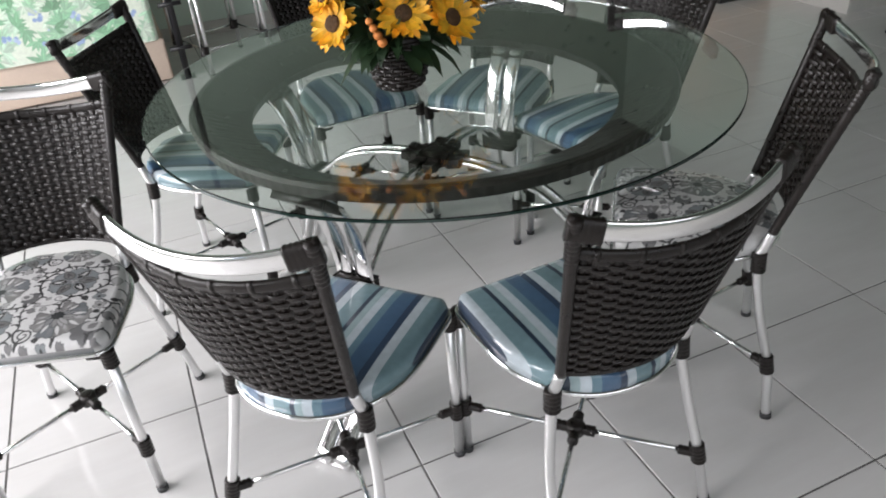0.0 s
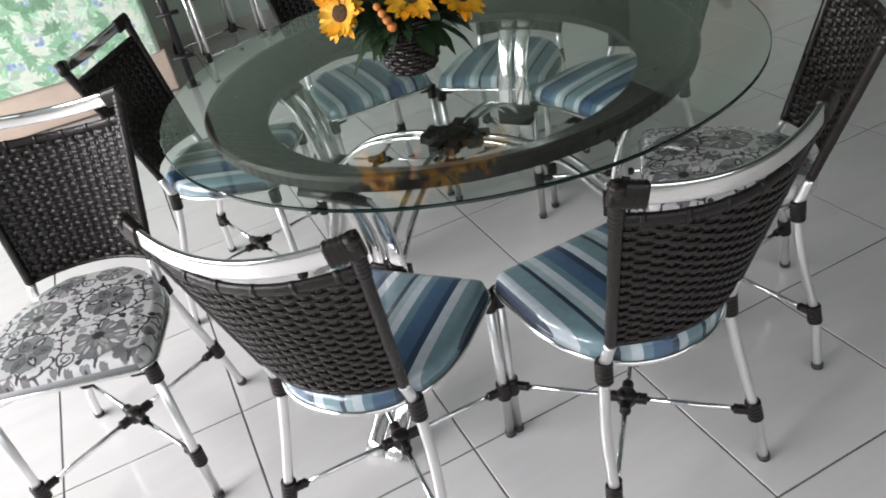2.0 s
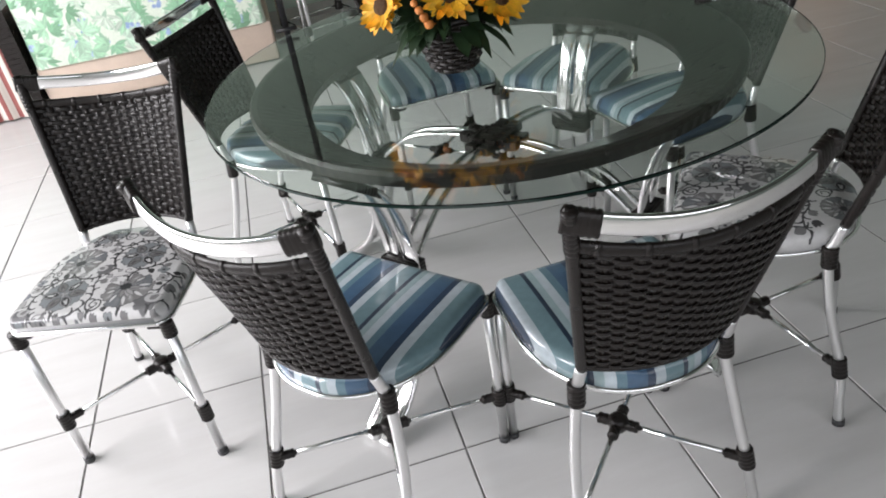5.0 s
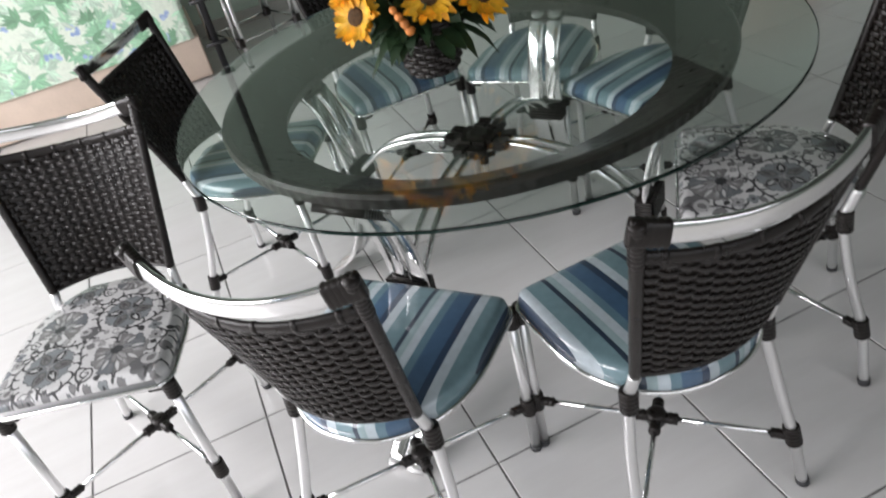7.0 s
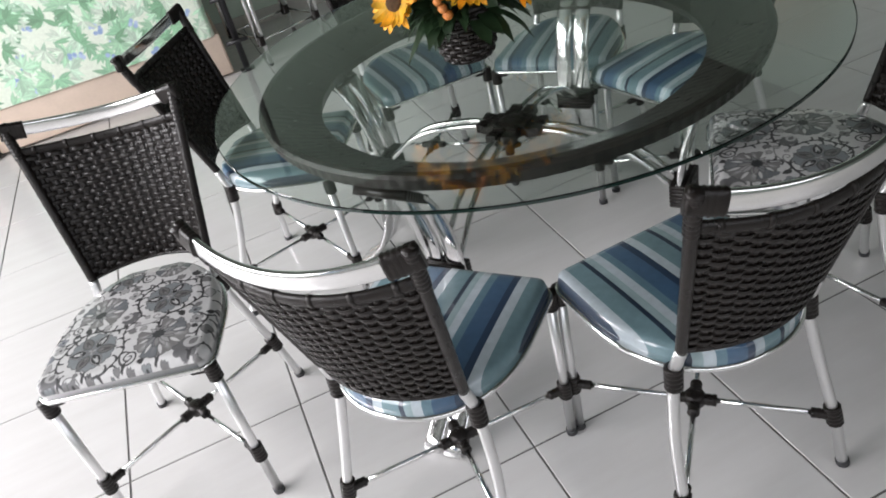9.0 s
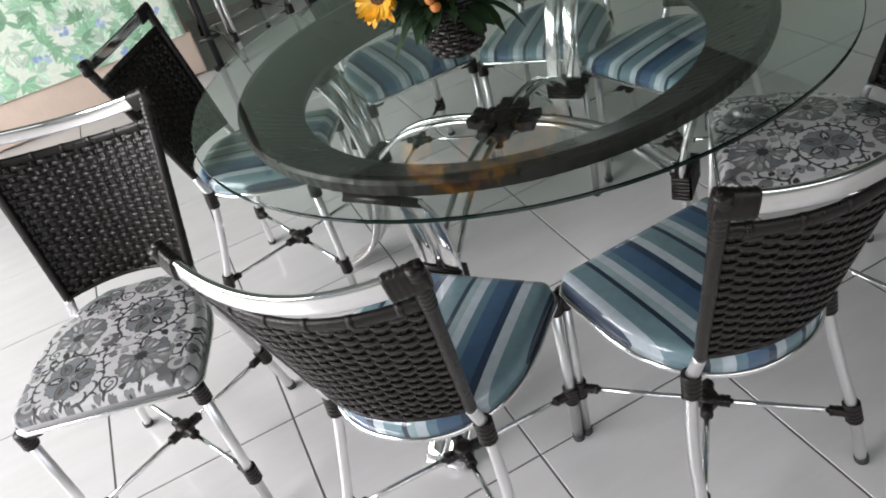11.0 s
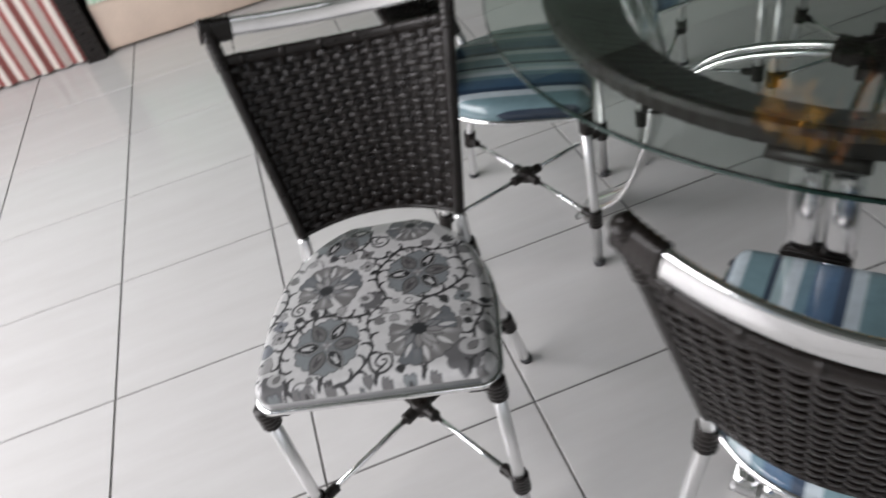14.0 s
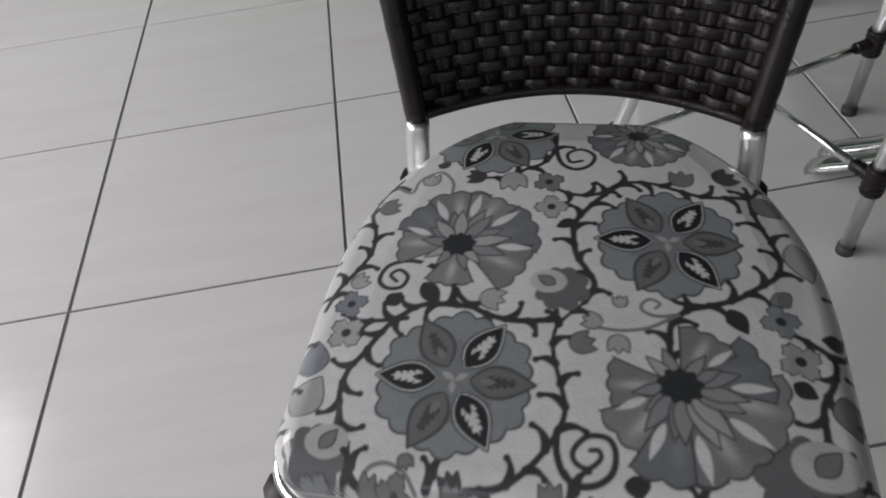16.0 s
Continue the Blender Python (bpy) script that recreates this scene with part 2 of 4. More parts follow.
# ---- prints ----
def grid_mesh(name, pts, colors, nu, nv, material, extra_faces=()):
    """A mesh of nu x nv points with a colour for each."""
    me = bpy.data.meshes.new(name)
    i = np.arange(nu * nv).reshape(nv, nu)
    quads = np.stack([i[:-1, :-1], i[:-1, 1:], i[1:, 1:], i[1:, :-1]], -1).reshape(-1, 4)
    me.from_pydata(pts.reshape(-1, 3).tolist(), [], quads.tolist())
    a = me.color_attributes.new("print", "FLOAT_COLOR", "POINT")
    a.data.foreach_set("color", np.concatenate([colors.reshape(-1, 3), np.ones((nu * nv, 1))], 1).astype(np.float32).ravel())
    me.polygons.foreach_set("use_smooth", np.ones(len(me.polygons), bool))
    me.materials.append(material)
    return me


def soft(d, w=0.0006):
    """1 inside (d < 0), 0 outside."""
    return np.clip(0.5 - d / (2 * w), 0, 1)


def lay(img, mask, color):
    img[:] = img * (1 - mask[..., None]) + np.array(color) * mask[..., None]


def leaf_shape(x, y, cx, cy, ang, length, width):
    """Distance-like value of a pointed leaf that starts at (cx, cy)."""
    c, s = math.cos(ang), math.sin(ang)
    u = ((x - cx) * c + (y - cy) * s) / length
    v = (-(x - cx) * s + (y - cy) * c) / width
    inside = np.clip(u, 0, 1)
    edge = np.sin(np.pi * inside ** 0.8) * 0.5
    d = (np.abs(v) - edge) * width
    return np.where((u < 0) | (u > 1), np.maximum(d, 0.01), d)


INK = (0.028, 0.028, 0.031)
GREY, DUSK, TEAL, PALEGREY, BLUEGREY = (0.17, 0.165, 0.165), (0.05, 0.05, 0.055), (0.185, 0.225, 0.24), (0.33, 0.325, 0.32), (0.16, 0.185, 0.235)
CLOTH, STEP = (0.56, 0.555, 0.545), 0.0006
RX, RY = np.meshgrid(np.arange(-0.222, 0.222, STEP), np.arange(-0.222, 0.222, STEP))
PRINT = np.empty((*RX.shape, 3))


def window_of(x0, x1, y0, y1):
    """The patch of the print between these bounds, with its coordinates."""
    n = len(RX)
    i0, i1, j0, j1 = [int(min(max((q + 0.222) / STEP, 0), n)) for q in (x0 - 0.004, x1 + 0.005, y0 - 0.004, y1 + 0.005)]
    s = (slice(j0, max(j1, j0 + 1)), slice(i0, max(i1, i0 + 1)))
    return PRINT[s], RX[s], RY[s]


def around(cx, cy, r):
    return window_of(cx - r, cx + r, cy - r, cy + r)


def stroke(path, radii, col):
    """A brush stroke whose half width changes along the path."""
    xs, ys, m = [p[0] for p in path], [p[1] for p in path], max(radii)
    img, x, y = window_of(min(xs) - m, max(xs) + m, min(ys) - m, max(ys) + m)
    best = np.full(x.shape, 9.0)
    for a, c, ra, rc in zip(path, path[1:], radii, radii[1:]):
        dx, dy = c[0] - a[0], c[1] - a[1]
        t = np.clip(((x - a[0]) * dx + (y - a[1]) * dy) / (dx * dx + dy * dy + 1e-12), 0, 1)
        best = np.minimum(best, np.hypot(x - a[0] - t * dx, y - a[1] - t * dy) - ra - (rc - ra) * t)
    lay(img, soft(best), col)


def hook(x, y, ang, side, size, col):
    """A horn-shaped shoot that leaves a vine and curls back to a blunt bud."""
    pts = [(x, y)]
    for k in range(7):
        a = ang + side * (0.55 + 0.20 * k)
        pts.append((pts[-1][0] + size / 7 * math.cos(a), pts[-1][1] + size / 7 * math.sin(a)))
    stroke(pts, [0.0030, 0.0031, 0.0030, 0.0027, 0.0023, 0.0018, 0.0017, 0.0024], col)


def vine(pts, w0, w1, col=INK, hooks=True):
    path = [(p.x, p.y) for p in smooth_path([(*q, 0) for q in pts], 7)]
    n = len(path)
    stroke(path, [(w0 + (w1 - w0) * k / (n - 1)) / 2 for k in range(n)], col)
    if hooks:
        rnd = random.Random(n)
        run, side = 0.006, 1
        for a, c in zip(path, path[1:]):
            run += math.hypot(c[0] - a[0], c[1] - a[1])
            if run > 0.0145:
                run, side = 0.0, -side
                hook(*c, math.atan2(c[1] - a[1], c[0] - a[0]), side, rnd.uniform(0.013, 0.019), col)


def leaf(cx, cy, ang, length, width, col):
    img, x, y = around(cx, cy, length + width)
    lay(img, soft(leaf_shape(x, y, cx, cy, ang, length, width) - 0.0008), INK)
    lay(img, soft(leaf_shape(x, y, cx, cy, ang, length, width) + 0.0004), col)


def star_flower(cx, cy, r, tips):
    """A scalloped disc with six pointed petals: three dark with a white frond, three grey."""
    img, x, y = around(cx, cy, r * 1.2)
    q, a = np.hypot(x - cx, y - cy), np.arctan2(y - cy, x - cx)
    lobes = r * (0.92 + 0.08 * np.abs(np.sin(a * 9 + tips[0])) - 0.04 * np.cos(6 * (a - tips[0])))
    lay(img, soft(q - lobes - 0.0008), DUSK)
    lay(img, soft(q - lobes + 0.0010), TEAL)
    for k in range(6):
        an = tips[0] + 0.52 + k * math.pi / 3
        lay(img, soft(leaf_shape(x, y, cx, cy, an, r * 0.62, r * 0.34)), GREY)
        lay(img, soft(leaf_shape(x, y, cx, cy, an, r * 0.62, r * 0.34) + 0.0012), [c * 0.8 for c in TEAL])
    for k, an in enumerate(tips[3:] + tips[:3]):
        dark = k >= 3
        d = leaf_shape(x, y, cx + 0.2 * r * math.cos(an), cy + 0.2 * r * math.sin(an), an, r * 0.84, r * 0.46)
        lay(img, soft(d - 0.0006), INK if dark else DUSK)
        lay(img, soft(d + 0.0008), (0.50, 0.50, 0.49) if dark else (0.075, 0.072, 0.075))
        lay(img, soft(d + 0.0019), (0.010, 0.012, 0.016) if dark else (0.135, 0.128, 0.128))
        tone = (0.52, 0.52, 0.51) if dark else (0.055, 0.053, 0.056)
        for j in range(4):
            px, py = cx + math.cos(an) * r * (0.40 + 0.10 * j), cy + math.sin(an) * r * (0.40 + 0.10 * j)
            for sgn in (-1, 1):
                lay(img, soft(leaf_shape(x, y, px, py, an + sgn * 0.75, r * (0.145 - 0.02 * j), r * 0.075), 0.0004), tone)
        px, py = cx + math.cos(an) * r * 0.34, cy + math.sin(an) * r * 0.34
        lay(img, soft(leaf_shape(x, y, px, py, an, r * 0.48, r * 0.09), 0.0004), tone)
        lay(img, soft(leaf_shape(x, y, px, py, an, r * 0.20, r * 0.10), 0.0004), (0.012, 0.014, 0.018) if dark else GREY)
    for k in range(6):
        lay(img, soft(leaf_shape(x, y, cx, cy, tips[0] + 0.5 + k * math.pi / 3, r * 0.20, r * 0.09)), PALEGREY if k % 2 else GREY)


def fan_flower(cx, cy, petals, seed):
    """A ragged blossom of broad grey and blue petals with pale slips between them, round a dark heart."""
    rnd = random.Random(seed)
    big = max(p[1] for p in petals)
    img, x, y = around(cx, cy, big * 1.15)
    n = len(petals)
    for k, (an, long) in enumerate(petals):
        u = ((x - cx) * math.cos(an) + (y - cy) * math.sin(an)) / long
        v = -(x - cx) * math.sin(an) + (y - cy) * math.cos(an)
        w = 0.0028 + long * 0.47 * np.clip(u, 0, 1) ** 1.25
        tip = 0.94 + 0.05 * np.abs(np.cos(v / (long * 0.085))) - 0.5 * (v / long) ** 2
        d = np.where(u < 0.05, 0.01, np.maximum(np.abs(v) - w, (u - tip) * long))
        lay(img, soft(d), DUSK)
        lay(img, soft(d + 0.0016), ((0.20, 0.196, 0.19), (0.125, 0.145, 0.165), (0.175, 0.17, 0.165))[(k + seed) % 3])
        glow = np.exp(-(v / (long * 0.07)) ** 2 - ((u - 0.62) / 0.22) ** 2) * (0.75 if (k + seed) % 3 != 1 else 0.15)
        lay(img, np.clip(glow, 0, 1) * (d < -0.002), (0.46, 0.455, 0.45))
    for k, (an, long) in enumerate(petals):
        nxt = petals[(k + 1) % n][0]
        mid = an + ((nxt - an + math.pi) % (2 * math.pi) - math.pi) / 2
        L = min(long, petals[(k + 1) % n][1])
        px, py = cx + math.cos(mid) * L * 0.5, cy + math.sin(mid) * L * 0.5
        lay(img, soft(leaf_shape(x, y, px, py, mid, L * 0.46, L * 0.12)), CLOTH)
        for off in (-0.22, 0.24):
            d = leaf_shape(x, y, cx + 0.10 * L * math.cos(mid + off), cy + 0.10 * L * math.sin(mid + off), mid + off, L * rnd.uniform(0.50, 0.62), L * 0.19)
            lay(img, soft(d - 0.0004), DUSK)
            lay(img, soft(d + 0.0008), rnd.choice((PALEGREY, (0.24, 0.235, 0.23), (0.20, 0.215, 0.225))))
    q, a = np.hypot(x - cx, (y - cy) * 1.15), np.arctan2(y - cy, x - cx)
    lay(img, soft(q - big * 0.20 * (1 + 0.10 * np.sin(a * 9))), (0.022, 0.026, 0.03))


def small_flower(cx, cy, r, turn, col):
    img, x, y = around(cx, cy, r * 1.2)
    q, a = np.hypot(x - cx, y - cy), np.arctan2(y - cy, x - cx)
    lobes = r * (0.55 + 0.45 * np.abs(np.cos(2 * (a - turn))) ** 0.7 + 0.05 * np.sin(14 * a))
    lay(img, soft(q - lobes - 0.0005), DUSK)
    lay(img, soft(q - lobes + 0.0008), col)
    lay(img, soft(q - r * 0.26), INK)


def tulip(cx, cy, ang, s, col):
    img, x, y = around(cx, cy, s * 1.3)
    for grow, tone in ((0.0006, DUSK), (-0.0006, col)):
        for k in (-0.45, 0.45, 0):
            lay(img, soft(leaf_shape(x, y, cx, cy, ang + k, s, s * 0.5) - grow), tone)


def paisley(cx, cy, r, turn):
    """A dark fringed drop, open on one side, with a pale field and an eye on a stalk."""
    img, x, y = around(cx, cy, r * 1.3)
    q, a = np.hypot(x - cx, y - cy), np.arctan2(y - cy, x - cx)
    fringe = r * (0.84 + 0.16 * np.abs(np.sin(4.5 * a))) * (1 - 0.25 * np.cos(a - turn))
    lay(img, soft(q - fringe), (0.115, 0.112, 0.12))
    dx, dy = cx + 0.34 * r * math.cos(turn), cy + 0.34 * r * math.sin(turn)
    lay(img, soft(np.hypot(x - dx, (y - dy) * 1.25) - r * 0.66), (0.42, 0.415, 0.41))
    ex, ey = cx + 0.45 * r * math.cos(turn), cy + 0.45 * r * math.sin(turn)
    d = leaf_shape(x, y, ex - 0.42 * r * math.cos(turn), ey - 0.42 * r * math.sin(turn), turn, r * 0.8, r * 0.5)
    lay(img, soft(d), INK)
    lay(img, soft(d + 0.0012), GREY)


def draw_floral_print():
    PRINT[:] = CLOTH
    vine([(-0.0537, -0.1842), (-0.0338, -0.1806), (-0.0196, -0.1712), (-0.0073, -0.1558), (0.0010, -0.1403), (0.0030, -0.1268), (-0.0007, -0.1113), (-0.0064, -0.0908), (-0.0074, -0.0754), (-0.0035, -0.0636), (0.0121, -0.0454)], 0.0046, 0.0025, INK, True)
    vine([(0.0121, -0.0454), (0.0182, -0.0298), (0.0131, -0.0172), (0.0044, -0.0015), (0.0013, 0.0216), (0.0036, 0.0353), (0.0130, 0.0507), (0.0236, 0.0648), (0.0367, 0.0797)], 0.0048, 0.0044, INK, True)
    vine([(-0.0012, -0.1442), (-0.0004, -0.1568), (0.0047, -0.1695), (0.0139, -0.1748), (0.0252, -0.1729), (0.0331, -0.1652), (0.0345, -0.1529), (0.0294, -0.1449), (0.0176, -0.1451), (0.0096, -0.1539), (0.0106, -0.1609), (0.0183, -0.1645), (0.0257, -0.1581), (0.0246, -0.1530), (0.0196, -0.1532)], 0.0046, 0.003, INK, False)
    vine([(-0.0886, -0.0032), (-0.0884, -0.0230), (-0.0808, -0.0388), (-0.0707, -0.0512), (-0.0553, -0.0603), (-0.0390, -0.0645), (-0.0235, -0.0643), (-0.0063, -0.0615)], 0.0042, 0.005, INK, True)
    vine([(-0.0821, -0.0362), (-0.0988, -0.0204), (-0.1177, -0.0133), (-0.1347, -0.0180), (-0.1396, -0.0320), (-0.1320, -0.0401), (-0.1213, -0.0389), (-0.1181, -0.0291), (-0.1256, -0.0225), (-0.1317, -0.0275), (-0.1259, -0.0336)], 0.0042, 0.003, INK, False)
    vine([(-0.0661, -0.0550), (-0.0889, -0.0536), (-0.1031, -0.0556), (-0.1141, -0.0636), (-0.1227, -0.0728), (-0.1302, -0.0856), (-0.1371, -0.1000), (-0.1430, -0.1094), (-0.1456, -0.1229), (-0.1442, -0.1356), (-0.1388, -0.1516), (-0.1315, -0.1666), (-0.1288, -0.1775), (-0.1319, -0.1895)], 0.0048, 0.004, INK, True)
    vine([(-0.1113, -0.0670), (-0.1276, -0.0695), (-0.1445, -0.0700), (-0.1612, -0.0642)], 0.0042, 0.003, INK, True)
    vine([(-0.1760, -0.0591), (-0.1700, -0.0402), (-0.1591, -0.0206), (-0.1528, -0.0031), (-0.1546, 0.0184), (-0.1626, 0.0415), (-0.1574, 0.0618), (-0.1445, 0.0828)], 0.0042, 0.0032, INK, True)
    vine([(0.0725, -0.0958), (0.0687, -0.0871), (0.0682, -0.0698), (0.0705, -0.0568), (0.0802, -0.0457), (0.0935, -0.0401), (0.1127, -0.0321), (0.1290, -0.0196), (0.1439, -0.0059), (0.1484, 0.0109), (0.1446, 0.0270), (0.1386, 0.0436), (0.1341, 0.0613), (0.1338, 0.0774)], 0.0048, 0.004, INK, True)
    vine([(0.0676, -0.0321), (0.0749, -0.0391), (0.0935, -0.0401)], 0.0035, 0.0042, INK, False)
    vine([(-0.0144, 0.0692), (0.0016, 0.0632), (0.0192, 0.0658), (0.0367, 0.0797), (0.0587, 0.0817), (0.0802, 0.0750), (0.1013, 0.0696), (0.1336, 0.0754), (0.1436, 0.0888)], 0.0036, 0.004, INK, True)
    vine([(-0.0191, 0.1476), (-0.0175, 0.1220), (-0.0117, 0.1024), (0.0002, 0.0954), (0.0115, 0.1021), (0.0144, 0.1148), (0.0038, 0.1230), (-0.0073, 0.1168), (-0.0048, 0.1051), (0.0044, 0.1071)], 0.0042, 0.003, INK, False)
    vine([(-0.0734, 0.0818), (-0.0523, 0.0836), (-0.0415, 0.0936), (-0.0281, 0.1017), (-0.0197, 0.1179), (-0.0188, 0.1432)], 0.0032, 0.0042, INK, True)
    vine([(0.1466, -0.0543), (0.1598, -0.0612), (0.1718, -0.0723), (0.1681, -0.0897), (0.1591, -0.1071), (0.1576, -0.1263), (0.1577, -0.1442), (0.1600, -0.1576), (0.1678, -0.1638)], 0.0042, 0.005, INK, True)
    vine([(0.0222, -0.0658), (0.0371, -0.0666), (0.0556, -0.0622), (0.0744, -0.0497)], 0.0026, 0.003, GREY, False)
    vine([(0.0744, -0.0497), (0.0614, -0.0523), (0.0521, -0.0495), (0.0503, -0.0440), (0.0560, -0.0384), (0.0628, -0.0416), (0.0596, -0.0458)], 0.0028, 0.0022, GREY, False)
    vine([(-0.1189, -0.1880), (-0.1148, -0.1779), (-0.1041, -0.1739), (-0.0924, -0.1780), (-0.0843, -0.1876)], 0.003, 0.0026, GREY, False)
    vine([(-0.1472, 0.0720), (-0.1332, 0.0644), (-0.1289, 0.0801), (-0.1133, 0.0894), (-0.1004, 0.0767), (-0.0987, 0.0603)], 0.003, 0.0026, GREY, False)
    vine([(-0.1422, -0.1606), (-0.1425, -0.1479), (-0.1429, -0.1376)], 0.0024, 0.0036, DUSK, False)
    tulip(0.0035, -0.0825, 0.41, 0.0187, GREY)
    tulip(-0.0614, -0.0442, -0.28, 0.0196, PALEGREY)
    tulip(-0.1607, -0.0375, 0.64, 0.0157, PALEGREY)
    tulip(-0.1574, 0.0446, 0.32, 0.0192, GREY)
    tulip(-0.0726, 0.0833, -3.14, 0.0177, DUSK)
    tulip(-0.0515, 0.0896, -1.43, 0.0240, PALEGREY)
    tulip(0.0826, 0.0794, 1.52, 0.0207, GREY)
    tulip(-0.1179, 0.0712, 1.69, 0.0162, PALEGREY)
    tulip(-0.1001, -0.1929, 1.77, 0.0105, PALEGREY)
    tulip(-0.0607, -0.1884, 1.90, 0.0148, DUSK)
    tulip(-0.0016, -0.1891, 1.70, 0.0154, GREY)
    tulip(0.1093, 0.0896, 0.70, 0.0216, DUSK)
    tulip(0.0241, -0.0633, 2.74, 0.0146, PALEGREY)
    tulip(0.0353, -0.0699, -1.56, 0.0159, PALEGREY)
    tulip(0.0370, -0.0478, 1.75, 0.0113, PALEGREY)
    tulip(-0.1092, 0.0947, 1.97, 0.0110, DUSK)
    tulip(-0.0936, -0.1666, -1.28, 0.0109, GREY)
    leaf(-0.1049, -0.0343, -0.96, 0.0249, 0.013, INK)
    leaf(-0.1285, -0.0559, 0.91, 0.0148, 0.012, INK)
    leaf(0.1083, -0.0405, -1.05, 0.0218, 0.013, INK)
    leaf(0.0461, -0.1654, -1.35, 0.0139, 0.014, INK)
    leaf(0.0020, 0.0339, -2.60, 0.0160, 0.009, INK)
    leaf(0.1429, -0.0936, -0.53, 0.0160, 0.012, INK)
    leaf(-0.1716, -0.1177, 1.64, 0.0307, 0.024, BLUEGREY)
    leaf(-0.1743, -0.1484, 1.18, 0.0338, 0.026, PALEGREY)
    leaf(0.1356, 0.0744, -0.74, 0.0279, 0.02, GREY)
    leaf(0.1585, 0.0293, -1.30, 0.0376, 0.022, PALEGREY)
    leaf(0.1400, -0.0219, -0.84, 0.0144, 0.018, GREY)
    leaf(0.1724, -0.0972, -1.39, 0.0303, 0.022, GREY)
    leaf(0.1815, -0.0575, 3.02, 0.0156, 0.012, INK)
    small_flower(-0.1562, -0.0547, 0.0125, 0.3, BLUEGREY)
    small_flower(-0.1538, -0.0807, 0.014, 0.8, PALEGREY)
    small_flower(0.1413, -0.0459, 0.0135, 0.3, TEAL)
    small_flower(0.1499, -0.0759, 0.0145, 0.6, PALEGREY)
    small_flower(-0.0208, 0.0781, 0.0125, 0.5, GREY)
    small_flower(-0.0170, 0.0481, 0.013, 0.1, PALEGREY)
    paisley(-0.0082, -0.0320, 0.02, 2.6)
    paisley(-0.1494, -0.1702, 0.022, 1.0)
    paisley(0.1469, -0.1543, 0.03, 0.8)
    star_flower(-0.0710, 0.1419, 0.053, [-2.0, 0.1, 2.2, -0.95, 1.15, 3.2])
    fan_flower(0.0511, 0.1469, [(-2.6, 0.045), (-1.75, 0.046), (-0.9, 0.046), (-0.1, 0.045), (0.8, 0.04), (1.7, 0.04), (2.7, 0.04)], 4)
    for x in (-0.150, -0.098, -0.012, 0.060, 0.128):
        small_flower(x, -0.196 + 0.008 * math.sin(40 * x), 0.012, 0.4 + 7 * x, (TEAL, GREY, PALEGREY)[int(abs(x) * 500) % 3])
        hook(x + 0.02, -0.185, 0.6, 1, 0.018, INK)
        hook(x + 0.024, -0.178, 2.2, -1, 0.015, INK)
        tulip(x + 0.034, -0.196, 1.2, 0.017, GREY)
        leaf(x + 0.012, -0.212, 0.5 + 9 * x, 0.017, 0.010, INK)
        leaf(x + 0.030, -0.208, 2.6 - 5 * x, 0.015, 0.010, TEAL)
    for k in range(9):
        y = -0.165 + 0.036 * k
        for sx in (-1, 1):
            hook(sx * 0.190, y, 1.5 + 0.4 * math.sin(5 * k), sx, 0.017, INK)
            leaf(sx * 0.198, y + 0.015, 1.2 * k, 0.018, 0.012, (GREY, PALEGREY, BLUEGREY)[k % 3])
    star_flower(-0.0701, -0.1141, 0.0526, [3.13, 0.99, -1.03, 2.11, 0.00, -2.00])
    star_flower(0.0702, 0.0175, 0.0523, [-3.11, 1.04, -0.88, 2.16, 0.06, -2.00])
    fan_flower(-0.0845, 0.0046, [(3.12, 0.0498), (2.39, 0.0575), (1.70, 0.0618), (1.08, 0.0597), (0.34, 0.0636), (-0.44, 0.0588), (-1.63, 0.0427)], 3)
    fan_flower(0.0739, -0.1042, [(-3.05, 0.0472), (-2.25, 0.0575), (-1.63, 0.0678), (-1.01, 0.0669), (-0.20, 0.0686), (0.36, 0.0605), (1.10, 0.0477)], 5)
    grey = PRINT.mean(axis=-1, keepdims=True)
    PRINT[:] = grey + (PRINT - grey) * 0.5


draw_floral_print()


def floral_print(x, y):
    """The colours of the printed cloth at these places."""
    n = len(RX)
    u, v = np.clip((x + 0.222) / STEP, 0, n - 1.01), np.clip((y + 0.222) / STEP, 0, n - 1.01)
    i, j = u.astype(int), v.astype(int)
    fu, fv = (u - i)[..., None], (v - j)[..., None]
    return (PRINT[j, i] * (1 - fu) + PRINT[j, i + 1] * fu) * (1 - fv) + (PRINT[j + 1, i] * (1 - fu) + PRINT[j + 1, i + 1] * fu) * fv


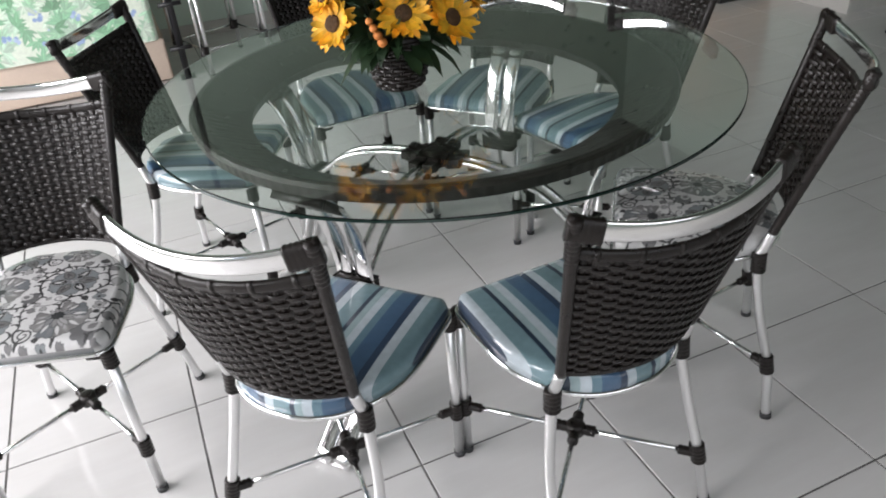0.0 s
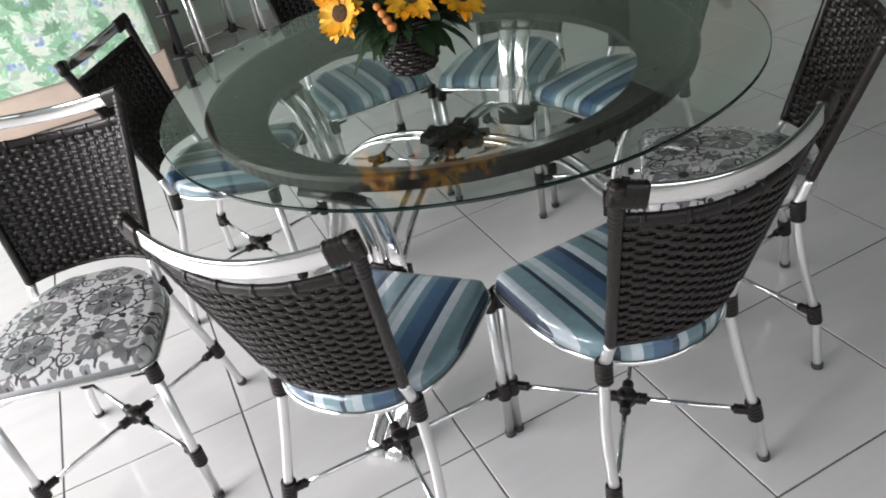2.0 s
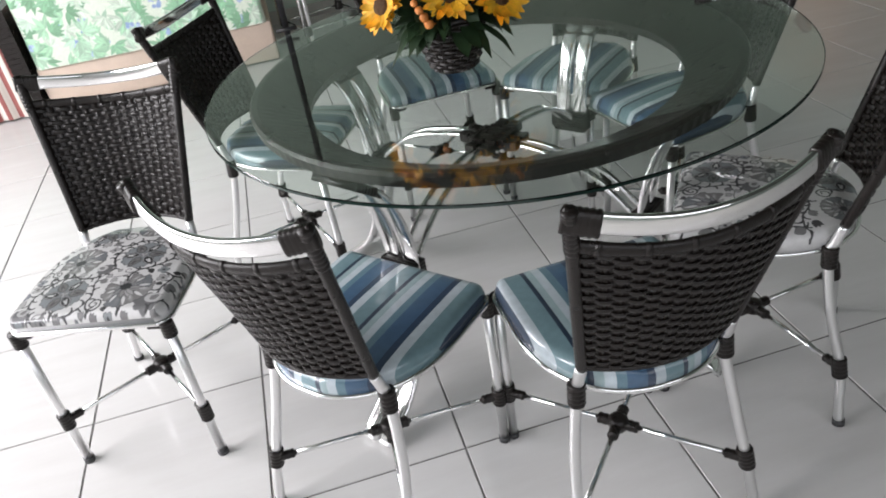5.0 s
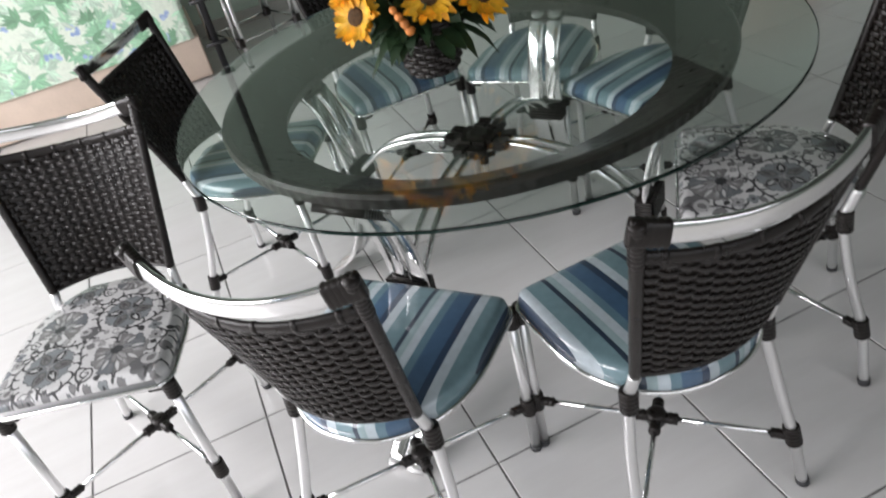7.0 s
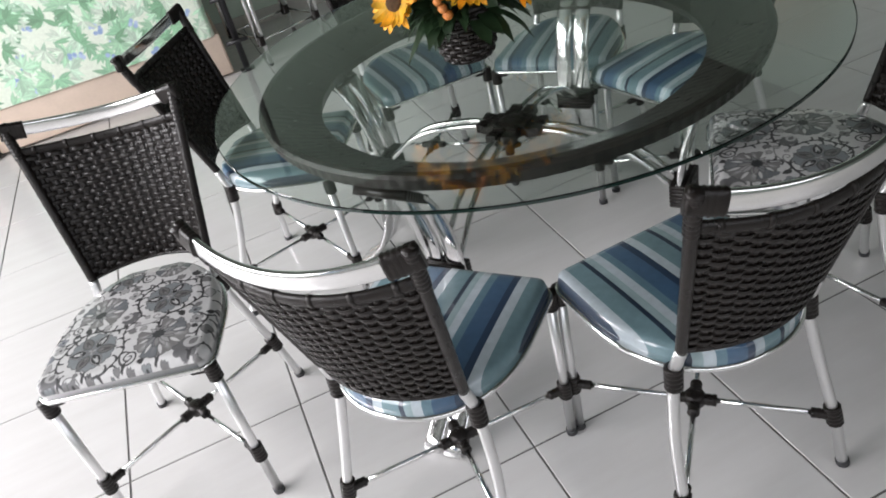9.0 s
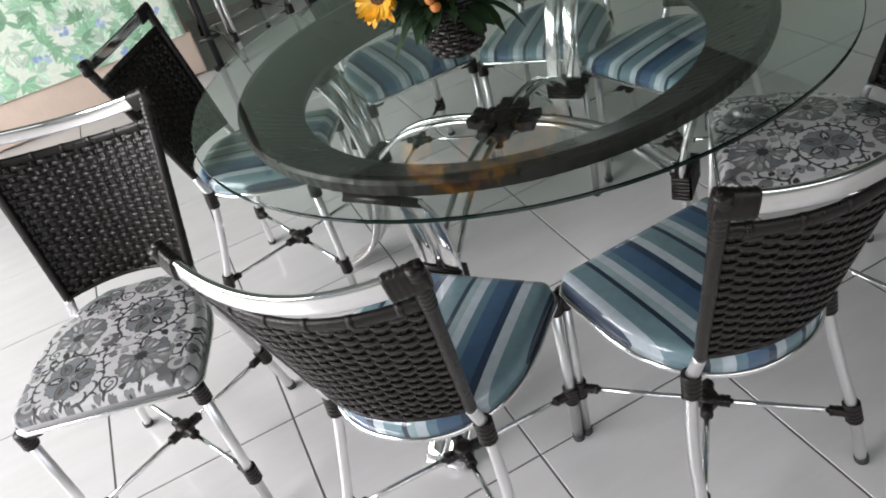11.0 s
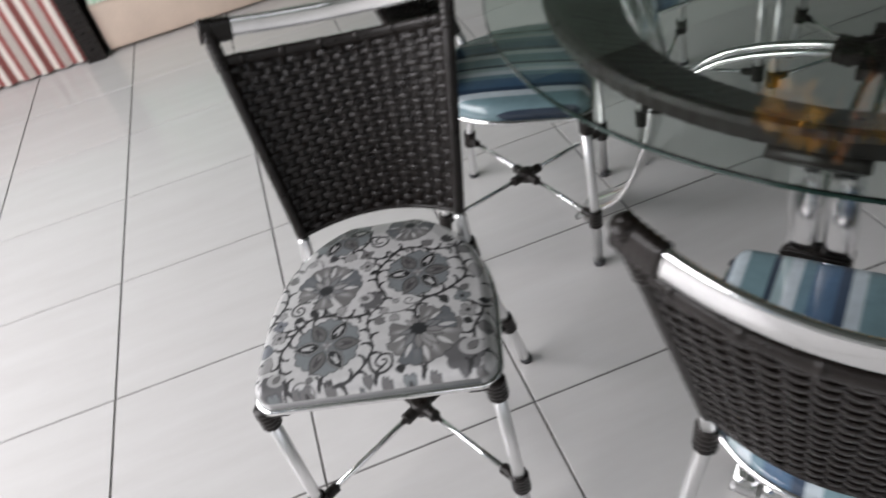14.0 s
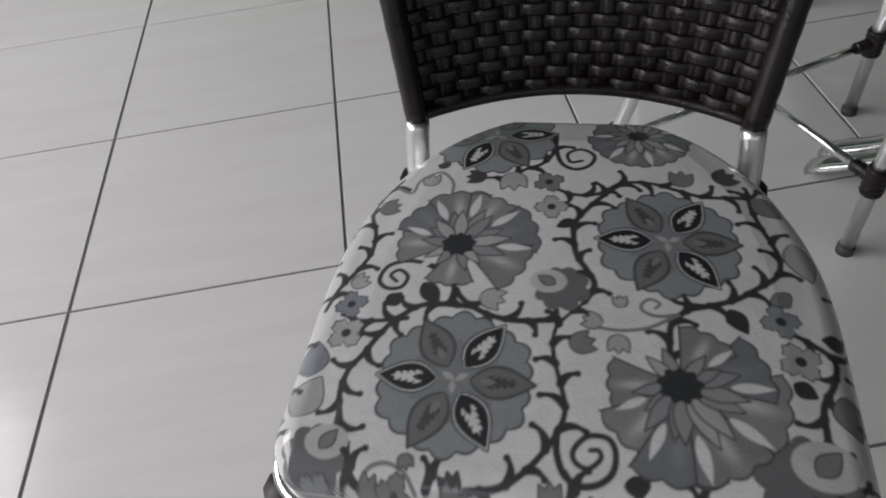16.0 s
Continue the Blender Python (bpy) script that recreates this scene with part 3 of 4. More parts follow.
def leaf_print(x, y, seed=4, n=330, size=0.9):
    """Fans of long leaves and small blue blossoms on a pale ground."""
    rnd = random.Random(seed)
    img = np.empty((*x.shape, 3))
    img[:] = (0.74, 0.80, 0.68)
    x0, x1, y0, y1 = x.min(), x.max(), y.min(), y.max()
    greens = ((0.16, 0.37, 0.20), (0.22, 0.46, 0.27), (0.32, 0.56, 0.36), (0.40, 0.62, 0.44), (0.12, 0.29, 0.15), (0.50, 0.66, 0.52), (0.58, 0.68, 0.56))
    for i in range(n):
        cx, cy, a0 = rnd.uniform(x0, x1), rnd.uniform(y0, y1), rnd.uniform(0, 6.28)
        if i % 7 == 6:
            for k in range(6):
                q = np.hypot(x - cx - rnd.uniform(-0.02, 0.02) * size, y - cy - rnd.uniform(-0.02, 0.02) * size)
                lay(img, soft(q - rnd.uniform(0.008, 0.014) * size, 0.002), rnd.choice(((0.30, 0.40, 0.66), (0.42, 0.52, 0.74), (0.22, 0.32, 0.58))))
            continue
        col = rnd.choice(greens)
        m = rnd.choice((6, 7, 9))
        spread = rnd.uniform(1.6, 3.6)
        for k in range(m):
            an = a0 + spread * (k / (m - 1) - 0.5)
            L = rnd.uniform(0.05, 0.10) * size
            tone = rnd.uniform(0.75, 1.25)
            lay(img, soft(leaf_shape(x, y, cx, cy, an, L, L * 0.30), 0.0015), [c * tone for c in col])
            lay(img, soft(leaf_shape(x, y, cx, cy, an, L * 0.95, L * 0.05), 0.001) * 0.6, [c * tone * 1.5 for c in col])
    # Overexposed haze put into the colours: everything mixed towards pale green.
    return img * 0.86 + np.array((0.66, 0.80, 0.70)) * 0.14


# ---- the room ----
S = 0.46
room_floor = thing("floor", "glossy pale grey ceramic tile floor with dark joints", "floor", kind="structure")
part("grout_bed", box_bm(-3.0, 5.6, -4.2, 3.75, -0.10, -0.0025), GROUT, room_floor)


def wall(name, boxes, material, label):
    bm = bmesh.new()
    for bx in boxes:
        box_bm(*bx, bm=bm)
    ob = part(name, bm, material, smooth=False)
    return tagged(ob, label, "wall", kind="structure")


wall("wall_north", [(-3.0, 4.2, 3.58, 3.75, -0.05, 1.3)], WALL, "pale green painted wall behind the showroom seats")
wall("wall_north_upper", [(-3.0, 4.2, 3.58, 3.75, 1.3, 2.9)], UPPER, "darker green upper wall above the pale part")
wall("wall_east", [(4.02, 4.2, 1.5, 3.58, -0.05, 1.3)], WALL, "pale green painted wall with a wooden cabinet against it")
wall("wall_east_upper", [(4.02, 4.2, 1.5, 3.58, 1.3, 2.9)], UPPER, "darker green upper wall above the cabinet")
wall("wall_return", [(4.2, 5.6, 1.5, 1.66, -0.05, 2.9)], SHADE_WALL, "wall round the corner, darkened to cut bounce light")
wall("wall_far_east", [(5.45, 5.6, -4.2, 1.5, -0.05, 2.9)], SHADE_WALL, "end wall, darkened to cut bounce light")
wall("wall_south", [(-3.0, -2.7, -4.2, -4.05, -0.05, 2.9), (3.1, 5.45, -4.2, -4.05, -0.05, 2.9), (-2.7, 3.1, -4.2, -4.05, 2.65, 2.9), (-2.7, 3.1, -4.2, -4.05, -0.05, 1.35)], SHADE_WALL, "shop front wall with one wide opening, darkened to cut bounce light")
wall("wall_west", [(-3.0, -2.85, -4.05, -2.3, -0.05, 2.9), (-3.0, -2.85, 2.4, 3.58, -0.05, 2.9), (-3.0, -2.85, -2.3, 2.4, 2.45, 2.9), (-3.0, -2.85, -2.3, 2.4, -0.05, 0.95)], WHITE, "white side wall with one wide window opening")
tagged(part("ceiling", box_bm(-3.0, 5.6, -4.2, 3.75, 2.9, 3.0), CEIL, smooth=False), "unseen ceiling, darkened to cut reflection and bounce light", "ceiling", kind="structure")
wall("baseboard", [(-2.85, 4.008, 3.568, 3.58, 0.0, 0.085), (4.008, 4.02, 1.49, 3.568, 0.0, 0.085), (4.02, 5.45, 1.488, 1.5, 0.0, 0.085)], SKIRT, "pale ceramic skirting along the walls")
ground = part("ground", box_bm(-300, 300, -300, 300, -0.3, -0.12), EARTH, smooth=False)
tagged(ground, "pale concrete ground outside the shop", "ground", kind="structure")

shop_window = thing("window_1", "white framed shop window", "window", kind="structure")
for x in (-2.67, -1.2, 0.2, 1.6, 3.07):
    part("mullion", box_bm(x - 0.03, x + 0.03, -4.15, -4.09, 1.35, 2.65, 0.004), WHITE, shop_window)
part("transom", box_bm(-2.64, 3.04, -4.145, -4.095, 1.95, 2.0, 0.004), WHITE, shop_window)
side_window = thing("window_2", "white framed side window", "window", kind="structure")
for y in (-2.27, -0.75, 0.8, 2.37):
    part("mullion", box_bm(-2.95, -2.89, y - 0.03, y + 0.03, 0.95, 2.45, 0.004), WHITE, side_window)


# ---- dining chair ----
FOOT, JOINT, KNEE, SEAT = (0.201, 0.198, 0.0), (0.178, 0.182, 0.147), (0.145, 0.124, 0.41), 0.4245
BACK_LO, BACK_HI = Vector((0.142, 0.143, 0.485)), Vector((0.196, 0.247, 0.868))
BOW, DIP = 0.046, 0.026


def back_point(u, z, out=0.0):
    """A point of the bowed back at u from -1 to 1 across and height z."""
    t = (z - BACK_LO.z) / (BACK_HI.z - BACK_LO.z)
    p = BACK_LO.lerp(BACK_HI, t)
    slope = -2 * BOW * u
    n = Vector((-slope / p.x, 1.0, -0.27)).normalized()
    low = DIP * (1 - u * u) * max(0.0, min(1.0, (z - 0.58) / 0.26))
    return Vector((u * p.x, p.y + BOW * (1 - u * u), z - low)) + n * out


def seat_half(y):
    w = 0.187 * (1 - min(1, max(0.0, (y + 0.05) / 0.232)) ** 2.2) ** (1 / 2.2)
    if y < -0.155:
        w -= 0.034 * (1 - math.sqrt(max(0.0, 1 - ((-0.155 - y) / 0.036) ** 2)))
    return w


def seat_points(nu, nv):
    pts = np.zeros((nv, nu, 3))
    for j in range(nv):
        v = j / (nv - 1)
        y = -0.19 + 0.3715 * (1 - (1 - v) ** 1.35)
        hw = max(seat_half(y), 0.012)
        for i in range(nu):
            u = math.sin(math.pi / 2 * (2 * i / (nu - 1) - 1)) * 0.5 + 0.5 * (2 * i / (nu - 1) - 1)
            pts[j, i] = (u * hw, y, 0)
            d = min((1 - abs(u)) * hw, y + 0.19, 0.1815 - y)
            roll = 0.021 - math.sqrt(max(0.0, 0.021 ** 2 - max(0.0, 0.021 - d) ** 2))
            dome = 0.012 * (1 - (pts[j, i, 0] / 0.187) ** 2) * (1 - (y / 0.2) ** 2) * min(1.0, d / 0.045)
            pts[j, i, 2] = 0.466 + dome - roll
    return pts


def outline(z, shrink=0.0, n=40):
    ys = [-0.19 + 0.3715 * (0.5 - 0.5 * math.cos(math.pi * k / n)) for k in range(n + 1)]
    right = [(max(seat_half(y) - shrink, 0.0), min(max(y, -0.19 + shrink), 0.182 - shrink), z) for y in ys]
    left = [(-x, y, z) for x, y, z in right[::-1]]
    return right + left


def seat_skirt():
    """The cushion's side below its rolled edge, and its underside."""
    bm = bmesh.new()
    rings = []
    for z, s in ((0.4452, 0.0), (0.435, 0.001), (0.425, 0.006)):
        rings.append([bm.verts.new(p) for p in outline(z, s)])
    m = len(rings[0])
    for a, c in zip(rings, rings[1:]):
        for k in range(m):
            bm.faces.new((a[k], a[(k + 1) % m], c[(k + 1) % m], c[k]))
    bmesh.ops.remove_doubles(bm, verts=bm.verts, dist=0.0004)
    bm.faces.new([bm.verts.new(p) for p in outline(0.4235, 0.008)[1:-1]])
    return bm


def woven_panel():
    """Flat cane strands that run across, over and under upright stakes."""
    bm = bmesh.new()
    z0, z1, pitch, stakes = 0.489, 0.793, 0.0107, 15
    rows = int((z1 - z0) / pitch)
    per = 6
    for r in range(rows):
        z = z0 + (r + 0.5) * pitch
        prev = None
        for k in range(stakes * per + 1):
            u = -0.985 + 1.97 * k / (stakes * per)
            lift = 0.0033 * max(-1, min(1, 1.5 * math.sin(math.pi * (k / per) + math.pi * (r % 2))))
            h = 0.0055
            a, c = back_point(u, z - h, lift), back_point(u, z + h, lift)
            a2, c2 = back_point(u, z - 0.7 * h, lift + 0.0013), back_point(u, z + 0.7 * h, lift + 0.0013)
            a3, c3 = back_point(u, z - 0.7 * h, lift - 0.0013), back_point(u, z + 0.7 * h, lift - 0.0013)
            ring = [bm.verts.new(q) for q in (a, a2, c2, c, c3, a3)]
            if prev:
                for i in range(6):
                    bm.faces.new((prev[i], prev[(i + 1) % 6], ring[(i + 1) % 6], ring[i]))
            prev = ring
    for k in range(stakes):
        u = -0.985 + 1.97 * (k + 0.5) / stakes
        p = back_point(u, 0.6)
        n = back_point(u, 0.6, 1.0) - p
        sweep(bm, [back_point(u, z0 + (z1 - z0) * q / 8) for q in range(9)], 0.0062, 6, side=n, flat=0.22)
    grid = [[bm.verts.new(back_point(-0.985 + 1.97 * k / 24, z0 + (z1 - z0) * q / 4, 0.0002)) for k in range(25)] for q in range(5)]
    for a, c in zip(grid, grid[1:]):
        for k in range(24):
            bm.faces.new((a[k], a[k + 1], c[k + 1], c[k]))
    return bm


MESHES = {}


def cached(key, make, material, smooth=True):
    if key not in MESHES:
        bm = make()
        me = bm
        if not isinstance(bm, bpy.types.Mesh):
            me = bpy.data.meshes.new(key)
            bmesh.ops.recalc_face_normals(bm, faces=bm.faces)
            bm.to_mesh(me)
            bm.free()
            for p in me.polygons:
                p.use_smooth = smooth
            me.materials.append(material)
            if material is FLORAL:
                co = np.zeros(len(me.vertices) * 3)
                me.vertices.foreach_get("co", co)
                co = co.reshape(-1, 1, 3)
                drop = np.clip(0.447 - co[..., 2], 0, 0.03)
                front = co[..., 1] < -0.178
                col = floral_print(co[..., 0] + np.where(front, 0, np.sign(co[..., 0]) * drop), co[..., 1] - np.where(front, drop, 0)).reshape(-1, 3)
                at = me.color_attributes.new("print", "FLOAT_COLOR", "POINT")
                at.data.foreach_set("color", np.concatenate([col, np.ones((len(col), 1))], 1).astype(np.float32).ravel())
        MESHES[key] = me
    return MESHES[key]


def mirrored(p, sx, sy=1):
    return Vector((p[0] * sx, p[1] * sy, p[2]))


def dining_chair(floral, label):
    chair = thing("dining_chair", label, "chair", "chairs round the glass table")

    def add(name, key, make, material, text="", parent=chair, smooth=True):
        return part(name, cached(key, make, material, smooth), None, parent, text)

    def cushion():
        nu, nv = (440, 440) if floral else (41, 41)
        pts = seat_points(nu, nv)
        cols = floral_print(pts[..., 0], pts[..., 1]) if floral else np.ones((nv, nu, 3)) * 0.5
        return grid_mesh("cushion", pts, cols, nu, nv, FLORAL if floral else STRIPE)

    seat = add("seat", "seat_floral" if floral else "seat_striped", cushion, None, "grey floral print under clear plastic" if floral else "blue, teal and white stripes under clear plastic")
    add("seat_side", "side_floral" if floral else "side_striped", seat_skirt, FLORAL if floral else STRIPE, parent=seat)
    add("seat_rim", "rim", lambda: sweep(bmesh.new(), [Vector(p) for p in outline(0.427, -0.001)] + [Vector(outline(0.427, -0.001)[0])], 0.0065, 8, caps=False), ALU, "polished aluminium rim")
    tagged(add("woven_panel", "weave", woven_panel, CANE, "dark brown woven cane"), kind="stuff")

    def hem():
        bm = bmesh.new()
        sweep(bm, [back_point(-0.99 + 1.98 * k / 24, 0.799) for k in range(25)], 0.0105, 10, side=(0, 1, 0), flat=0.55)
        for k in range(2, 24, 4):
            sweep(bm, [back_point(-1 + k / 12 - 0.022, 0.799), back_point(-1 + k / 12 + 0.022, 0.799)], 0.0117, 8, side=(0, 1, 0), flat=0.62)
        return bm
    add("panel_hem", "hem", hem, CANE, "rolled cane edge")
    add("lower_hem", "hem_low", lambda: tube([back_point(-0.99 + 1.98 * k / 24, 0.488) for k in range(25)], 0.0052, 8), CANE)
    add("top_rail", "rail", lambda: tube([back_point(-0.9 + 1.8 * k / 24, 0.850) for k in range(25)], 0.0155, 20, side=(0, 1, 0), flat=0.36, power=0.55), ALU, "polished curved aluminium rail")
    for sx in (-1, 1):
        def side_post(sx=sx):
            pts = [back_point(sx, BACK_LO.z + (0.83 - BACK_LO.z) * k / 30) for k in range(31)]
            return tube(pts, [0.0102 + 0.0005 * (k % 2) for k in range(31)], 10)
        add("side_post", f"side{sx}", side_post, CANE, "wound in dark cane")

        def corner(sx=sx):
            bm = ridged(back_point(sx * 1.0, 0.785), back_point(sx * 1.0, 0.866), 0.0122, 9)
            pts, rad = [], []
            for k in range(6):
                for f, q in ((0.08, 0.93), (0.5, 1.0), (0.92, 0.93)):
                    pts.append(back_point(sx * (1.055 - 0.040 * (k + f)), 0.848))
                    rad.append(0.0205 * q)
            sweep(bm, pts, rad, 16, side=(0, 1, 0), flat=0.50, power=0.6)
            return bm
        add("corner_wrap", f"corner{sx}", corner, CANE, "dark cane wrapping")

        def back_leg(sx=sx):
            pts = smooth_path([mirrored(q, sx) for q in (FOOT, (0.190, 0.190, 0.075), JOINT, (0.164, 0.146, 0.28), KNEE, (0.144, 0.133, 0.45), tuple(BACK_LO))], 5)
            return tube(pts, 0.0108, 12)
        leg = add("back_leg", f"backleg{sx}", back_leg, LEG, "aluminium tube")
        add("foot_cap", f"cap_back{sx}", lambda sx=sx: tube([mirrored((0.2013, 0.1982, 0.0), sx), mirrored((0.1993, 0.1968, 0.014), sx)], 0.0132, 12), CAP, parent=leg)
        add("joint_wrap", f"jw_back{sx}", lambda sx=sx: ridged(mirrored((0.1815, 0.184, 0.125), sx), mirrored((0.1755, 0.176, 0.172), sx), 0.0165), CANE, parent=leg)
        add("joint_wrap", f"jk_back{sx}", lambda sx=sx: ridged(mirrored((0.1475, 0.128, 0.388), sx), mirrored((0.145, 0.1245, 0.436), sx), 0.0168), CANE, parent=leg)
        leg = add("front_leg", f"frontleg{sx}", lambda sx=sx: tube([mirrored((0.178, -0.182, 0.0), sx), mirrored((0.178, -0.182, 0.2), sx), mirrored((0.178, -0.178, 0.42), sx)], 0.0108, 12), LEG, "aluminium tube")
        add("foot_cap", f"cap_front{sx}", lambda sx=sx: tube([mirrored((0.178, -0.182, 0.0), sx), mirrored((0.178, -0.182, 0.014), sx)], 0.0132, 12), CAP, parent=leg)
        add("joint_wrap", f"jw_front{sx}", lambda sx=sx: ridged(mirrored((0.178, -0.182, 0.123), sx), mirrored((0.178, -0.182, 0.170), sx), 0.0165), CANE, parent=leg)

        def front_knob(sx=sx):
            bm = ridged(mirrored((0.178, -0.180, 0.385), sx), mirrored((0.178, -0.180, 0.428), sx), 0.0168)
            ridged(mirrored((0.178, -0.180, 0.416), sx), mirrored((0.138, -0.184, 0.422), sx), 0.0105, 4, bm=bm)
            return bm
        add("joint_wrap", f"jk_front{sx}", front_knob, CANE, parent=leg)
        for sy, end in ((-1, (0.178, -0.182, 0.147)), (1, JOINT)):
            arm = add("brace", f"brace{sx}{sy}", lambda sx=sx, end=end: tube([Vector((0, 0, 0.147)), mirrored(end, sx)], 0.0062, 8), ALU, "thin aluminium rod")
            q = mirrored(end, sx)
            mid = Vector((0, 0, 0.147))
            add("joint_wrap", f"arm_end{sx}{sy}", lambda q=q, mid=mid: ridged(q, q.lerp(mid, 0.16), 0.0105, 4), CANE, parent=arm)

    def star():
        bm = bmesh.new()
        for sx in (-1, 1):
            for end in ((0.178, -0.182, 0.147), JOINT):
                ridged(Vector((0, 0, 0.147)), Vector((0, 0, 0.147)).lerp(mirrored(end, sx), 0.17), 0.0125, 4, bm=bm)
        sweep(bm, [(0, 0, 0.131), (0, 0, 0.134), (0, 0, 0.160), (0, 0, 0.163)], [0.012, 0.02, 0.02, 0.012], 10)
        return bm
    add("brace_wrap", "star", star, CANE, "dark cane knot")
    return chair


def chair_pose(x, y, back):
    """The chair's middle, and the bearing of its back in degrees."""
    return pose(x, y, 0, 0, 0, back - 90)


striped = dining_chair(False, "dark woven dining chair with blue striped seat, its back bright")
striped.matrix_world = chair_pose(0.300, -0.464, 222.8)
for (x, y, back), note in (((0.762, -0.643, 272), "dark woven dining chair with blue striped seat, its back shaded"),
                           ((0.230, 0.550, 151), "dark woven chair with blue striped seat beside the floral one"),
                           ((0.758, 0.795, 92), "dark woven chair with striped seat, across the table near the armchair"),
                           ((1.207, 0.560, 42), "dark woven chair with striped seat at the table's far side"),
                           ((1.337, 0.138, 12), "dark woven chair with striped seat beside the facing floral chair")):
    tagged(copy_thing(striped, chair_pose(x, y, back)), note)
floral = dining_chair(True, "dark woven chair with grey floral seat, turned from the table")
floral.matrix_world = chair_pose(-0.225, -0.017, 72.3)
tagged(copy_thing(floral, chair_pose(1.224, -0.430, -36.5)), "dark woven chair with grey floral seat, facing the table")

# ---- round table ----
TC = Vector((0.783, 0.03, 0))
R_TOP, Z_TOP = 0.708, 0.747
table = thing("round_table", "round glass dining table on polished aluminium legs with a dark ring", "table")
table.location = TC


def disc(r, z0, z1, n=128, bevel=0.0015):
    bm = bmesh.new()
    sweep(bm, [(0, 0, z0), (0, 0, z0 + bevel), (0, 0, z1 - bevel), (0, 0, z1)], [r - bevel, r, r, r - bevel], n)
    return bm


top = part("tabletop", disc(R_TOP, Z_TOP - 0.008, Z_TOP, 160), GLASS, table, "clear greenish glass disc", smooth=False)
top.visible_shadow = False


def rim_edge():
    bm = bmesh.new()
    n, r = 160, R_TOP + 0.0006
    rings = [[bm.verts.new((q * math.cos(2 * math.pi * k / n), q * math.sin(2 * math.pi * k / n), z)) for k in range(n)] for q, z in ((r, Z_TOP - 0.0068), (r, Z_TOP - 0.0015))]
    for k in range(n):
        bm.faces.new((rings[0][k], rings[0][(k + 1) % n], rings[1][(k + 1) % n], rings[1][k]))
    return bm


part("glass_edge", rim_edge(), EDGE, top, "dark green polished edge")


def ring_band():
    """A sloping hoop wound with flat cane, wide at the top."""
    bm = bmesh.new()
    n = 260
    loops = []
    for k in range(n):
        a = 2 * math.pi * k / n
        w = 0.0012 * (k % 2)
        loop = []
        for r, z in ((0.582 + w, 0.735), (0.588 + w, 0.728), (0.583 + w, 0.704), (0.470 + w, 0.654), (0.457 + w, 0.660), (0.452 - w, 0.682), (0.570 - w, 0.735)):
            loop.append(bm.verts.new((r * math.cos(a) - 0.019, r * math.sin(a) + 0.008, z)))
        loops.append(loop)
    for k in range(n):
        a, c = loops[k], loops[(k + 1) % n]
        for i in range(7):
            bm.faces.new((a[i], a[(i + 1) % 7], c[(i + 1) % 7], c[i]))
    return bm


part("cane_ring", ring_band(), CANE, table, "wide sloping ring wound in dark cane", smooth=False)
LEG_TURN, SHIFT, WRAP = 39, Vector((-0.036, -0.010, 0)), 0.412
